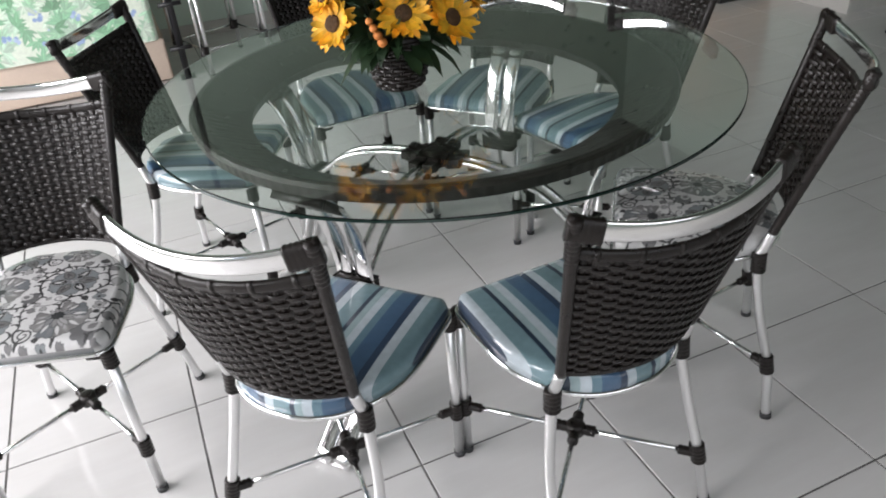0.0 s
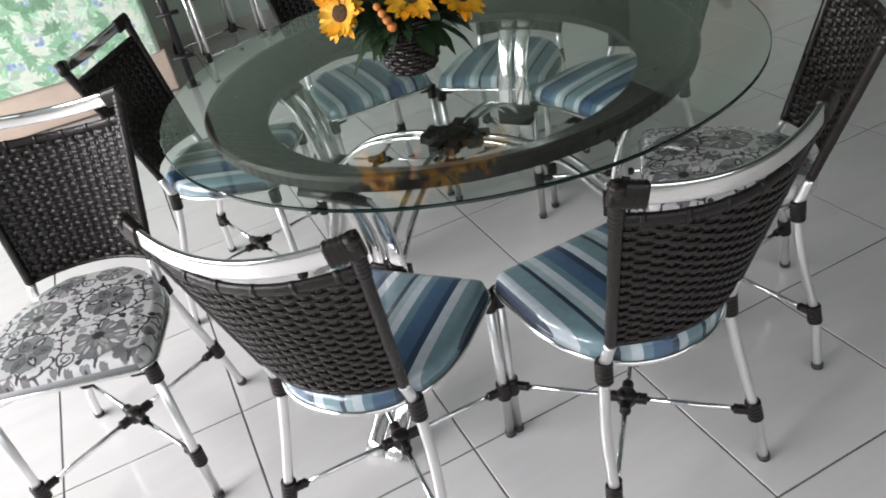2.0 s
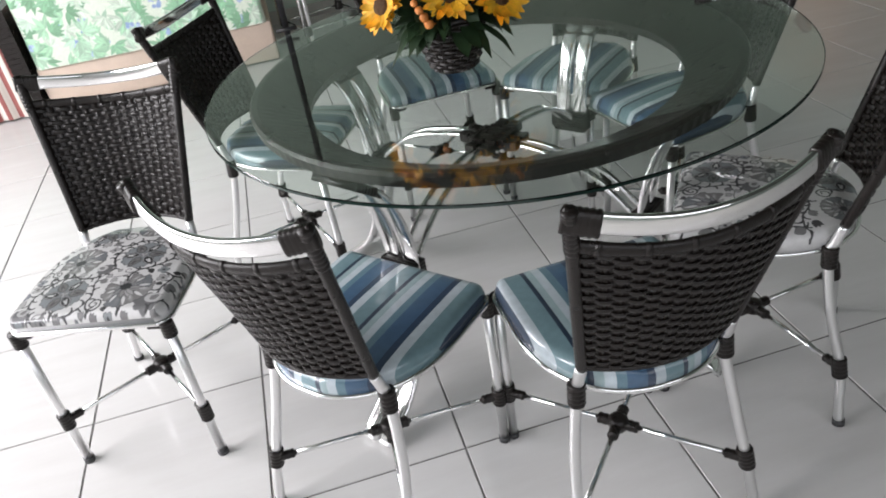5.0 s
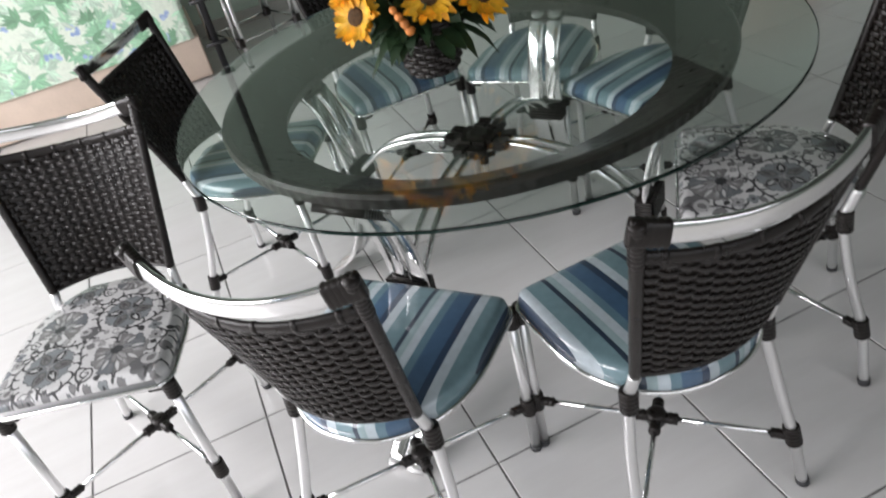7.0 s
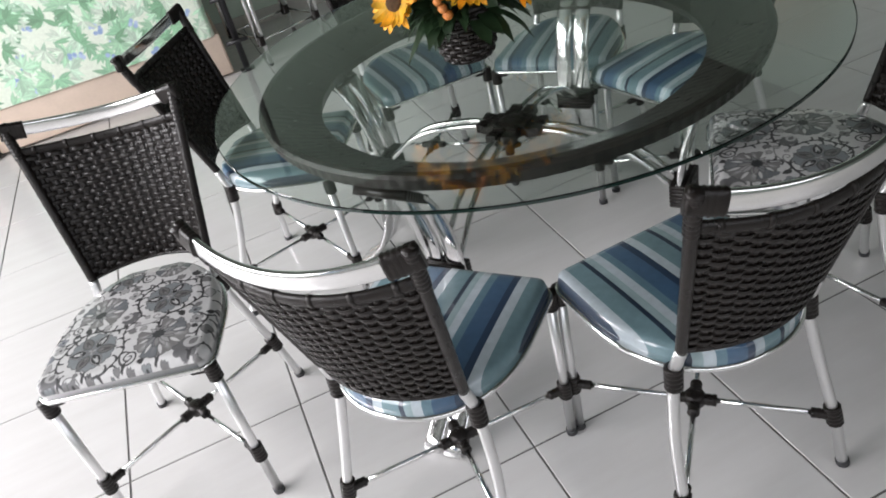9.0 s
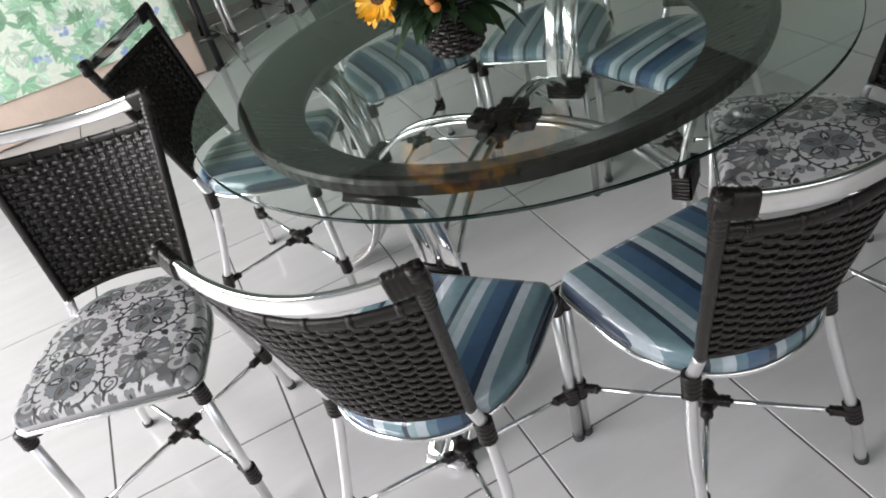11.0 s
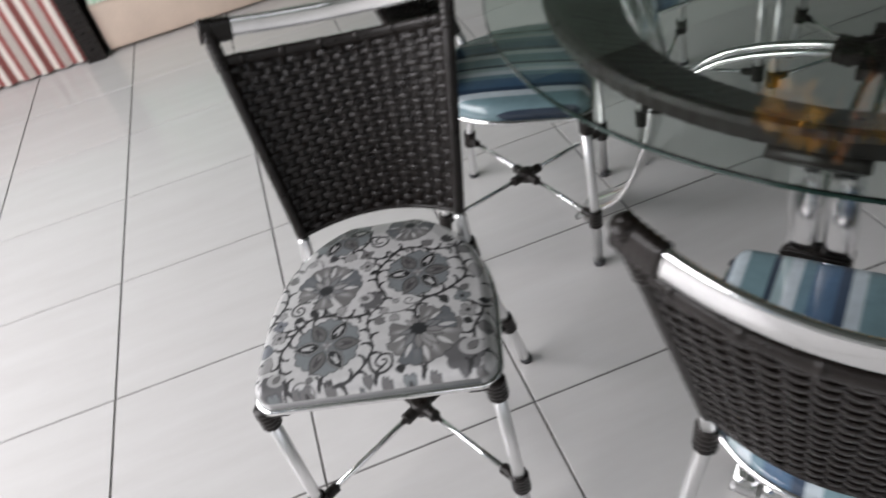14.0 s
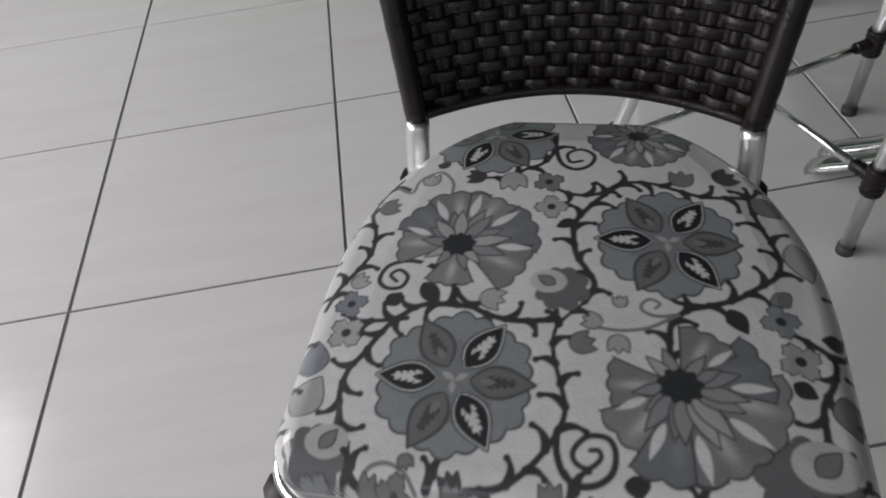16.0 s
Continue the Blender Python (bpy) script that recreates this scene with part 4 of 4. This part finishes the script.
for k in range(4):
    a = radians(LEG_TURN + 90 * k)
    er, et = Vector((math.cos(a), math.sin(a), 0)), Vector((-math.sin(a), math.cos(a), 0))

    def at(r, t, z):
        return SHIFT + er * r + et * t + Vector((0, 0, z))
    leg = part("table_leg", tube(smooth_path([at(0.530, -0.026, 0.690), at(0.462, -0.026, 0.61), at(0.424, -0.026, 0.51), at(WRAP, -0.026, 0.40), at(0.432, -0.026, 0.27), at(0.500, -0.026, 0.11), at(0.622, -0.026, 0.012)], 5), 0.0225, 16, side=er, flat=0.34, power=0.7), ALU, table, "curved polished aluminium bar")
    part("leg_bar", tube(smooth_path([at(0.530, 0.026, 0.690), at(0.462, 0.026, 0.61), at(0.424, 0.026, 0.51), at(WRAP, 0.026, 0.40), at(0.432, 0.026, 0.27), at(0.500, 0.026, 0.11), at(0.622, 0.026, 0.012)], 5), 0.0225, 16, side=er, flat=0.34, power=0.7), ALU, leg)
    bm = bmesh.new()
    for j in range(6):
        z = 0.371 + 0.0095 * j
        sweep(bm, [at(WRAP + 0.017, -0.047, z), at(WRAP + 0.017, 0.047, z), at(WRAP - 0.017, 0.047, z), at(WRAP - 0.017, -0.047, z), at(WRAP + 0.017, -0.047, z)], 0.0058, 6, caps=False)
    box = bmesh.ops.create_cube(bm, size=1.0)
    bmesh.ops.transform(bm, matrix=Matrix.Translation(at(WRAP, 0, 0.395)) @ Matrix.Rotation(a, 4, "Z") @ Matrix.Diagonal((0.032, 0.094, 0.054, 1)), verts=box["verts"])
    tagged(part("leg_wrap", bm, CANE, leg, "dark cane binding"), kind="stuff")
    bm = bmesh.new()
    for j in range(9):
        f = 0.1 + 1.4 * j / 8
        box = bmesh.ops.create_cube(bm, size=1.0)
        m = Matrix.Translation(at(0.474 + 0.052 * f, 0, 0.628 + 0.042 * f)) @ Matrix.Rotation(a, 4, "Z") @ Matrix.Rotation(radians(-39), 4, "Y")
        bmesh.ops.transform(bm, matrix=m @ Matrix.Diagonal((0.0118, 0.088 + 0.02 * f, 0.018, 1)), verts=box["verts"])
    box = bmesh.ops.create_cube(bm, size=1.0)
    m = Matrix.Translation(at(0.516, 0, 0.6615)) @ Matrix.Rotation(a, 4, "Z") @ Matrix.Rotation(radians(-39), 4, "Y")
    bmesh.ops.transform(bm, matrix=m @ Matrix.Diagonal((0.094, 0.090, 0.012, 1)), verts=box["verts"])
    part("top_wrap", bm, CANE, leg, "dark cane flap under the ring")
    for t in (-0.02, 0.02):
        part("tie_rod", tube(smooth_path([at(WRAP - 0.012, t, 0.400), at(0.28, t * 0.95, 0.488), at(0.14, t * 0.8, 0.524), at(0.03, t * 0.6, 0.527)], 5), 0.0075, 8), ALU, table, "thin curved aluminium rod")


def hub_knot():
    """Flat cane bound over the crossing rods: eight blunt arms round a domed middle."""
    bm = bmesh.new()
    for k in range(4):
        a = radians(LEG_TURN + 90 * k)
        d, e = Vector((math.cos(a), math.sin(a), 0)), Vector((-math.sin(a), math.cos(a), 0))
        for t in (-0.017, 0.017):
            for j in range(5):
                p = SHIFT + d * (0.028 + 0.0125 * j) + e * t * (1 + 0.05 * j) + Vector((0, 0, 0.528 + 0.003 * math.sin(j * 2.1)))
                box = bmesh.ops.create_cube(bm, size=1.0)
                bmesh.ops.transform(bm, matrix=Matrix.Translation(p) @ Matrix.Rotation(a, 4, "Z") @ Matrix.Diagonal((0.0118, 0.031 - 0.0012 * j, 0.026 - 0.001 * j, 1)), verts=box["verts"])
    sweep(bm, [SHIFT + Vector((0, 0, z)) for z in (0.503, 0.507, 0.539, 0.546)], [0.022, 0.036, 0.040, 0.022], 10)
    return bm


part("hub", hub_knot(), CANE, table, "dark cane knot where the rods meet", smooth=False)

# ---- basket of sunflowers ----
BASKET = Vector((0.668, 0.005, Z_TOP))
basket = thing("flower_basket", "dark wicker basket of artificial sunflowers on the glass table", "flower basket")
basket.location = BASKET


def basket_body():
    bm = bmesh.new()
    rows, stakes = 13, 22
    prof = lambda f: 0.052 + 0.034 * f ** 0.8
    for r in range(rows):
        f = r / (rows - 1)
        z, rad = 0.008 + 0.118 * f, prof(f)
        n = stakes * 4
        pts = []
        for k in range(n + 1):
            a = 2 * math.pi * k / n
            q = rad + 0.0032 * math.sin(math.pi * k / 4 + math.pi * (r % 2))
            pts.append((q * math.cos(a), q * math.sin(a), z))
        sweep(bm, pts, 0.0052, 6, caps=False)
    for k in range(stakes):
        a = 2 * math.pi * (k + 0.5) / stakes
        sweep(bm, [(prof(f) * math.cos(a), prof(f) * math.sin(a), 0.004 + 0.124 * f) for f in (0, 0.33, 0.66, 1)], 0.0034, 5)
    sweep(bm, [(0, 0, 0.001), (0, 0, 0.01)], [0.052, 0.054], 22)
    sweep(bm, [(0, 0, 0.10), (0, 0, 0.104)], [0.078, 0.078], 22)
    sweep(bm, [(0.088 * math.cos(k * math.pi / 20), 0.088 * math.sin(k * math.pi / 20), 0.128) for k in range(41)], 0.008, 6, caps=False)
    return bm


part("basket", basket_body(), CANE, basket, "dark woven basket")


def petal_ring(bm, m, n, r0, length, width, tilt, rnd):
    for k in range(n):
        a = 2 * math.pi * k / n + rnd.uniform(-0.08, 0.08)
        L, tl = length * rnd.uniform(0.72, 1.1), tilt + rnd.uniform(-0.38, 0.38)
        rows = []
        for f, w in ((0, 0.45), (0.3, 0.95), (0.6, 1.0), (0.85, 0.6), (1.0, 0.06)):
            d = r0 + L * f * math.cos(tl * f)
            h = L * f * math.sin(tl * f)
            row = []
            for s in (-1, 0, 1):
                off = s * w * width / 2
                row.append(bm.verts.new(m @ Vector((d * math.cos(a) - off * math.sin(a), d * math.sin(a) + off * math.cos(a), h + (0.0018 if s else 0)))))
            rows.append(row)
        for p, q in zip(rows, rows[1:]):
            for i in range(2):
                bm.faces.new((p[i], p[i + 1], q[i + 1], q[i]))


def sunflower(x, y, z, facing, r, seed):
    """A flower head at (x, y, z) from the basket's foot, turned towards facing."""
    rnd = random.Random(seed)
    m = Matrix.Translation((x, y, z)) @ Vector(facing).to_track_quat("Z", "Y").to_matrix().to_4x4()
    bm = bmesh.new()
    petal_ring(bm, m, 19, r * 0.28, r * 0.70, r * 0.26, 0.42, rnd)
    petal_ring(bm, m @ Matrix.Translation((0, 0, -0.003)), 18, r * 0.28, r * 0.74, r * 0.27, 0.05, rnd)
    head = part("sunflower", bm, PETAL, basket, "yellow fabric petals")
    bm = bmesh.new()
    res = bmesh.ops.create_uvsphere(bm, u_segments=18, v_segments=8, radius=r * 0.33)
    bmesh.ops.transform(bm, matrix=m @ Matrix.Diagonal((1, 1, 0.38, 1)), verts=res["verts"])
    for v in bm.verts:
        v.co += m.to_3x3() @ Vector((0, 0, 1)) * rnd.uniform(-0.0015, 0.0015)
    part("flower_heart", bm, SEEDS, head, "dark brown seed head")
    bm = sweep(bmesh.new(), smooth_path([(x * 0.3, y * 0.3, 0.09), (x * 0.6, y * 0.6, 0.5 * (0.09 + z)), m @ Vector((0, 0, -0.006))], 4), 0.004, 6)
    part("stem", bm, LEAFGREEN, head)


for i, (x, y, z, f, r) in enumerate((
    (-0.024, -0.132, 0.202, (-0.22, -0.80, 0.55), 0.060), (0.080, -0.150, 0.180, (0.25, -0.8, 0.42), 0.062), (-0.158, -0.055, 0.186, (-0.70, -0.6, 0.40), 0.060),
    (-0.105, -0.040, 0.275, (-0.5, -0.4, 0.7), 0.062), (0.010, -0.065, 0.280, (0.0, -0.5, 0.9), 0.064), (0.145, -0.090, 0.213, (0.75, -0.4, 0.5), 0.060),
    (0.10, 0.06, 0.255, (0.4, 0.5, 0.7), 0.060), (-0.03, 0.105, 0.245, (-0.2, 0.7, 0.6), 0.060), (-0.162, -0.020, 0.235, (-0.8, -0.3, 0.6), 0.045), (0.13, 0.04, 0.15, (0.8, 0.3, 0.2), 0.05),
)):
    sunflower(x, y, z, f, r, i)


def leafage():
    rnd = random.Random(9)
    bm = bmesh.new()
    for k in range(150):
        a, e = rnd.uniform(0, 6.28), rnd.uniform(-0.35, 1.3)
        base = Vector((0.05 * math.cos(a), 0.05 * math.sin(a), rnd.uniform(0.11, 0.15)))
        d = Vector((math.cos(a) * math.cos(e), math.sin(a) * math.cos(e), math.sin(e)))
        L, w = rnd.uniform(0.045, 0.095), rnd.uniform(0.024, 0.042)
        s = d.cross(Vector((0, 0, 1))).normalized()
        n = s.cross(d)
        rows = []
        for f, q in ((0, 0.1), (0.25, 0.8), (0.5, 1.0), (0.75, 0.7), (1, 0.05)):
            c = base + d * (0.02 + L * f) - Vector((0, 0, 0.035 * f * f)) * rnd.uniform(0.6, 1.3)
            rows.append([bm.verts.new(c + s * q * w * t + n * (0.004 * abs(t))) for t in (-0.5, 0, 0.5)])
        for p, q in zip(rows, rows[1:]):
            for i in range(2):
                bm.faces.new((p[i], p[i + 1], q[i + 1], q[i]))
    for k in range(170):
        a, e = rnd.uniform(0, 6.28), rnd.uniform(-0.6, 1.4)
        d = Vector((math.cos(a) * math.cos(e), math.sin(a) * math.cos(e), math.sin(e)))
        base = Vector((0.0, -0.02, 0.19)) + Vector((d.x * 0.095, d.y * 0.085, d.z * 0.065))
        lean = (d + Vector((rnd.uniform(-0.5, 0.5), rnd.uniform(-0.5, 0.5), rnd.uniform(-0.5, 0.3)))).normalized()
        L, w = rnd.uniform(0.035, 0.06), rnd.uniform(0.022, 0.036)
        s = lean.orthogonal().normalized()
        n = s.cross(lean)
        rows = []
        for f, q in ((0, 0.15), (0.35, 0.95), (0.65, 0.9), (1, 0.08)):
            rows.append([bm.verts.new(base + lean * L * f + s * q * w * t + n * 0.004 * abs(t)) for t in (-0.5, 0, 0.5)])
        for p, q in zip(rows, rows[1:]):
            for i in range(2):
                bm.faces.new((p[i], p[i + 1], q[i + 1], q[i]))
    return bm


part("foliage", leafage(), LEAFGREEN, basket, "dark green fabric leaves")


def berry_sprig(x, y, z, dx, dz):
    bm = bmesh.new()
    for k in range(4):
        r = bmesh.ops.create_uvsphere(bm, u_segments=10, v_segments=6, radius=0.011 - 0.001 * k)
        bmesh.ops.translate(bm, vec=(x + dx * k, y - 0.003 * k, z + dz * k), verts=r["verts"])
    sweep(bm, [(x * 0.4, y * 0.4, 0.12), (x, y, z)], 0.002, 5)
    part("berry_sprig", bm, BERRY, basket, "small orange buds")


berry_sprig(-0.072, -0.115, 0.145, -0.009, 0.017)
berry_sprig(-0.055, -0.08, 0.265, -0.010, 0.014)
berry_sprig(0.085, -0.08, 0.24, 0.008, 0.014)
berry_sprig(-0.04, -0.02, 0.255, -0.004, 0.014)

# ---- leaf-print sofa by the wall ----
sofa = thing("sofa", "low sofa with a beige base and green leaf-print cushions", "sofa")
part("sofa_base", box_bm(-1.03, 0.27, 2.735, 3.50, 0.015, 0.247, 0.014), BEIGE, sofa, "beige upholstered base")
for x in (-0.95, 0.19):
    for y in (2.82, 3.42):
        part("sofa_foot", tube([(x, y, 0), (x, y, 0.02)], 0.03, 12), BLACK, sofa)


def leaf_cushion(x0, x1, y0, z0, z1, seed):
    nu, nv = int((x1 - x0) / 0.004), int((z1 - z0 + 0.35) / 0.004)
    pts = np.zeros((nv, nu, 3))
    s = np.linspace(0, z1 - z0 + 0.35, nv)
    rnd = 0.05
    for j, q in enumerate(s):
        h = z1 - z0
        if q < h - rnd:
            y, z = y0, z0 + q
        elif q < h - rnd + rnd * math.pi / 2:
            a = (q - h + rnd) / rnd
            y, z = y0 + rnd * (1 - math.cos(a)), z1 - rnd + rnd * math.sin(a)
        else:
            y, z = y0 + rnd + (q - h + rnd - rnd * math.pi / 2), z1
        pts[j, :, 1], pts[j, :, 2] = y, z
    pts[..., 0] = np.linspace(x0, x1, nu)[None, :]
    edge = np.minimum(pts[..., 0] - x0, x1 - pts[..., 0])
    pts[..., 1] += 0.02 * np.clip(1 - edge / 0.03, 0, 1) ** 2 - 0.012 * np.sin(np.pi * (pts[..., 0] - x0) / (x1 - x0))
    uu, vv = np.meshgrid(np.linspace(0, x1 - x0, nu), s)
    return grid_mesh("leaf_cushion", pts, leaf_print(uu, vv, seed), nu, nv, LEAFY)


part("leaf_cushion", leaf_cushion(-1.02, 0.245, 2.725, 0.243, 0.745, 4), None, sofa, "green leaf and blue blossom print")
part("cushion_core", box_bm(-1.01, 0.235, 2.79, 3.49, 0.247, 0.735, 0.02), BEIGE, sofa)

# ---- grey floral pillow on the sofa ----
def pillow_mesh(w, h, d, seed):
    n = 90
    u, v = np.meshgrid(np.linspace(-1, 1, n), np.linspace(-1, 1, n))
    puff = (1 - u ** 4) * (1 - v ** 4)
    pts = np.stack([u * w / 2 * (1 - 0.06 * v * v), -d * puff ** 0.6, v * h / 2 * (1 - 0.06 * u * u)], -1)
    rnd = random.Random(seed)
    img = np.empty((n, n, 3))
    img[:] = (0.52, 0.48, 0.48)
    for k in range(26):
        col = rnd.choice(((0.20, 0.21, 0.24), (0.33, 0.33, 0.36), (0.55, 0.36, 0.35), (0.12, 0.14, 0.16)))
        lay(img, soft(leaf_shape(pts[..., 0], pts[..., 2], rnd.uniform(-w / 2, w / 2), rnd.uniform(-h / 2, h / 2), rnd.uniform(0, 6.28), rnd.uniform(0.05, 0.10), 0.035), 0.003), col)
    return grid_mesh("pillow_cover", pts, img, n, n, LEAFY)


pillow = thing("pillow", "grey and pink floral pillow lying on the sofa", "pillow", m=pose(-0.42, 2.87, 0.90, -28, 0, 4))
part("pillow_front", pillow_mesh(0.52, 0.40, 0.07, 2), None, pillow)
bm = bmesh.new()
r = bmesh.ops.create_uvsphere(bm, u_segments=24, v_segments=12, radius=1.0)
bmesh.ops.transform(bm, matrix=Matrix.Translation((0, 0.012, 0)) @ Matrix.Diagonal((0.245, 0.05, 0.185, 1)), verts=r["verts"])
part("pillow_back", bm, BEIGE, pillow)

# ---- wicker armchair with a striped skirt ----
armchair = thing("armchair", "dark wicker armchair with red and white striped cloth to the floor", "armchair")


def wicker_block(x0, x1, y0, y1, z0, z1, pitch=0.014):
    """An upright wound with flat cane, one ridge for each turn."""
    bm = bmesh.new()
    n = int((z1 - z0) / pitch)
    for k in range(n):
        box_bm(x0 - 0.002 * (k % 2), x1 + 0.002 * (k % 2), y0 - 0.002 * (k % 2), y1 + 0.002 * (k % 2), z0 + k * pitch, z0 + (k + 0.97) * pitch, bm=bm)
    return bm


tagged(part("arm_front", wicker_block(-1.135, -1.05, 2.70, 2.80, 0.0, 0.60), CANE, armchair, "post wound in dark cane", smooth=False), kind="stuff")
tagged(part("arm_side", wicker_block(-1.125, -1.06, 2.803, 3.40, 0.05, 0.595), CANE, armchair, smooth=False), kind="stuff")
bm = bmesh.new()
n = 60
rows = []
for j, (z, f) in enumerate(((0.012, 1.0), (0.2, 0.85), (0.38, 0.6), (0.43, 0.5))):
    rows.append([bm.verts.new((-2.0 + 0.86 * k / n, 2.73 + 0.012 * f * math.sin(k * 1.05), z)) for k in range(n + 1)])
rows.append([bm.verts.new((-2.0 + 0.86 * k / n, 3.35, 0.45)) for k in range(n + 1)])
for a, c in zip(rows, rows[1:]):
    for k in range(n):
        bm.faces.new((a[k], a[k + 1], c[k + 1], c[k]))
part("striped_skirt", bm, REDSTRIPE, armchair, "red and white striped cloth")
part("seat_box", box_bm(-1.98, -1.15, 2.76, 3.36, 0.03, 0.435, 0.01), BEIGE, armchair)
tagged(part("arm_front", wicker_block(-2.10, -2.012, 2.70, 2.80, 0.0, 0.60), CANE, armchair, smooth=False), kind="stuff")

# ---- dark pole with clamps ----
pole = thing("display_pole", "dark metal display pole with clamps standing by the sofa", "pole")
part("shaft", tube([(0.345, 2.745, 0.0), (0.345, 2.745, 2.2)], 0.019, 12), BLACK, pole)
part("base", box_bm(0.305, 0.385, 2.705, 2.785, 0.0, 0.008, 0.002), BLACK, pole)
for z in (0.18, 0.42, 0.66, 0.90, 1.14, 1.38):
    part("clamp", tube([(0.285, 2.725, z), (0.405, 2.725, z)], 0.012, 8), BLACK, pole)

# ---- aluminium armchair with a dark wicker seat ----
stand = thing("aluminium_armchair", "aluminium-framed armchair with dark wicker seat near the wall", "armchair")
for x, y in ((0.475, 2.665), (0.835, 2.80), (0.36, 3.00), (0.72, 3.13)):
    leg = part("leg", tube([(x, y, 0.0), (x, y, 0.62)], 0.0125, 10), LEG, stand)
    part("outer_tube", tube([(x - 0.03, y - 0.008, 0.15), (x - 0.03, y - 0.008, 0.62)], 0.0095, 10), ALU, leg)
    part("joint_wrap", ridged((x - 0.014, y, 0.128), (x - 0.014, y, 0.18), 0.027), CANE, leg)
    part("foot_cap", tube([(x, y, 0.0), (x, y, 0.014)], 0.014, 10), CAP, leg)
for a, c in (((0.475, 2.665), (0.835, 2.80)), ((0.475, 2.665), (0.36, 3.00)), ((0.835, 2.80), (0.72, 3.13)), ((0.36, 3.00), (0.72, 3.13))):
    part("brace", tube([(*a, 0.155), (*c, 0.155)], 0.006, 8), ALU, stand)
    bm = bmesh.new()
    for k in range(8):
        sweep(bm, [(*a, 0.47 + 0.012 * k), (*c, 0.47 + 0.012 * k)], 0.008, 6)
    tagged(part("seat_apron", bm, CANE, stand, "dark cane apron"), kind="stuff")
bm = bmesh.new()
for k in range(24):
    f = k / 23
    a, c = Vector((0.475, 2.665, 0.565)).lerp(Vector((0.36, 3.0, 0.565)), f), Vector((0.835, 2.80, 0.565)).lerp(Vector((0.72, 3.13, 0.565)), f)
    sweep(bm, [a, c], 0.0085, 6)
tagged(part("seat", bm, CANE, stand, "dark woven cane"), kind="stuff")
bm = box_bm(-0.19, 0.19, -0.17, 0.17, 0, 0.06, 0.024)
cushion_pad = part("seat_pad", bm, BEIGE, None)
cushion_pad.matrix_world = pose(0.598, 2.90, 0.574, 0, 0, 20.5)
tagged(cushion_pad, "cream seat pad on the aluminium armchair", "cushion")

# ---- wooden cabinet by the east wall ----
cabinet = thing("wooden_cabinet", "orange-brown wooden cabinet on a dark plinth against the wall", "cabinet")
part("plinth", box_bm(3.60, 4.0, 2.10, 3.18, 0.0, 0.05, 0.003), BLACK, cabinet)
part("carcass", box_bm(3.56, 4.005, 2.07, 3.20, 0.05, 0.80, 0.005), WOOD, cabinet)
for k in range(2):
    y0 = 2.085 + 0.555 * k
    door = part("cabinet_door", box_bm(3.541, 3.559, y0, y0 + 0.545, 0.065, 0.785, 0.004), WOOD, cabinet)
    part("handle", tube([(3.53, y0 + 0.50 - 0.44 * k, 0.44), (3.53, y0 + 0.50 - 0.44 * k, 0.56)], 0.006, 8), ALU, door)


# ---- black metal chairs farther off ----
def metal_chair(label):
    c = thing("metal_chair", label, "chair", "black metal chairs")
    for sx in (-1, 1):
        part("front_leg", tube([(0.22 * sx, -0.23, 0), (0.18 * sx, -0.17, 0.45)], 0.011, 8), BLACK, c)
        part("back_leg", tube(smooth_path([(0.22 * sx, 0.25, 0), (0.18 * sx, 0.18, 0.45), (0.18 * sx, 0.25, 0.86)], 4), 0.011, 8), BLACK, c)
    part("seat", box_bm(-0.20, 0.20, -0.20, 0.20, 0.44, 0.475, 0.012), BLACK, c)
    part("backrest", box_bm(-0.19, 0.19, 0.215, 0.240, 0.62, 0.86, 0.008), BLACK, c)
    for y in (-0.2, 0.215):
        part("stretcher", tube([(-0.205, y, 0.17), (0.205, y, 0.17)], 0.007, 8), BLACK, c)
    return c


metal = metal_chair("black metal chair standing near the pale green wall")
metal.matrix_world = pose(2.70, 2.93, 0, 0, 0, 35)
tagged(copy_thing(metal, pose(4.22, 1.06, 0, 0, 0, 120)), "black metal chair standing by the wall's corner")

# ---- floor tiles ----
def tile_mesh():
    h, g, t = S / 2, 0.0024, 0.0012
    bm = bmesh.new()
    low = [bm.verts.new((sx * (h - g), sy * (h - g), -0.008)) for sx, sy in ((-1, -1), (1, -1), (1, 1), (-1, 1))]
    mid = [bm.verts.new((sx * (h - g), sy * (h - g), -0.0012)) for sx, sy in ((-1, -1), (1, -1), (1, 1), (-1, 1))]
    up = [bm.verts.new((sx * (h - g - t), sy * (h - g - t), 0.0)) for sx, sy in ((-1, -1), (1, -1), (1, 1), (-1, 1))]
    for a, c in ((low, mid), (mid, up)):
        for k in range(4):
            bm.faces.new((a[k], a[(k + 1) % 4], c[(k + 1) % 4], c[k]))
    bm.faces.new(up)
    me = bpy.data.meshes.new("tile")
    bmesh.ops.recalc_face_normals(bm, faces=bm.faces)
    bm.to_mesh(me)
    bm.free()
    me.materials.append(TILE)
    return me


TILE_MESH = tile_mesh()
rest = bmesh.new()
for i in range(-7, 12):
    for j in range(-9, 8):
        x, y = (i + 0.5) * S, (j + 0.5) * S
        if -6 <= i <= 9 and -5 <= j <= 7 or (j > 2 and i >= -8 and i < 10):
            tile = new("tile", TILE_MESH)
            tile.parent = room_floor
            tile.location = (x, y, 0)
        else:
            box_bm(x - S / 2 + 0.002, x + S / 2 - 0.002, y - S / 2 + 0.002, y + S / 2 - 0.002, -0.008, 0.0, bm=rest)
tagged(part("outer_tiles", rest, TILE, room_floor, smooth=False), kind="stuff")
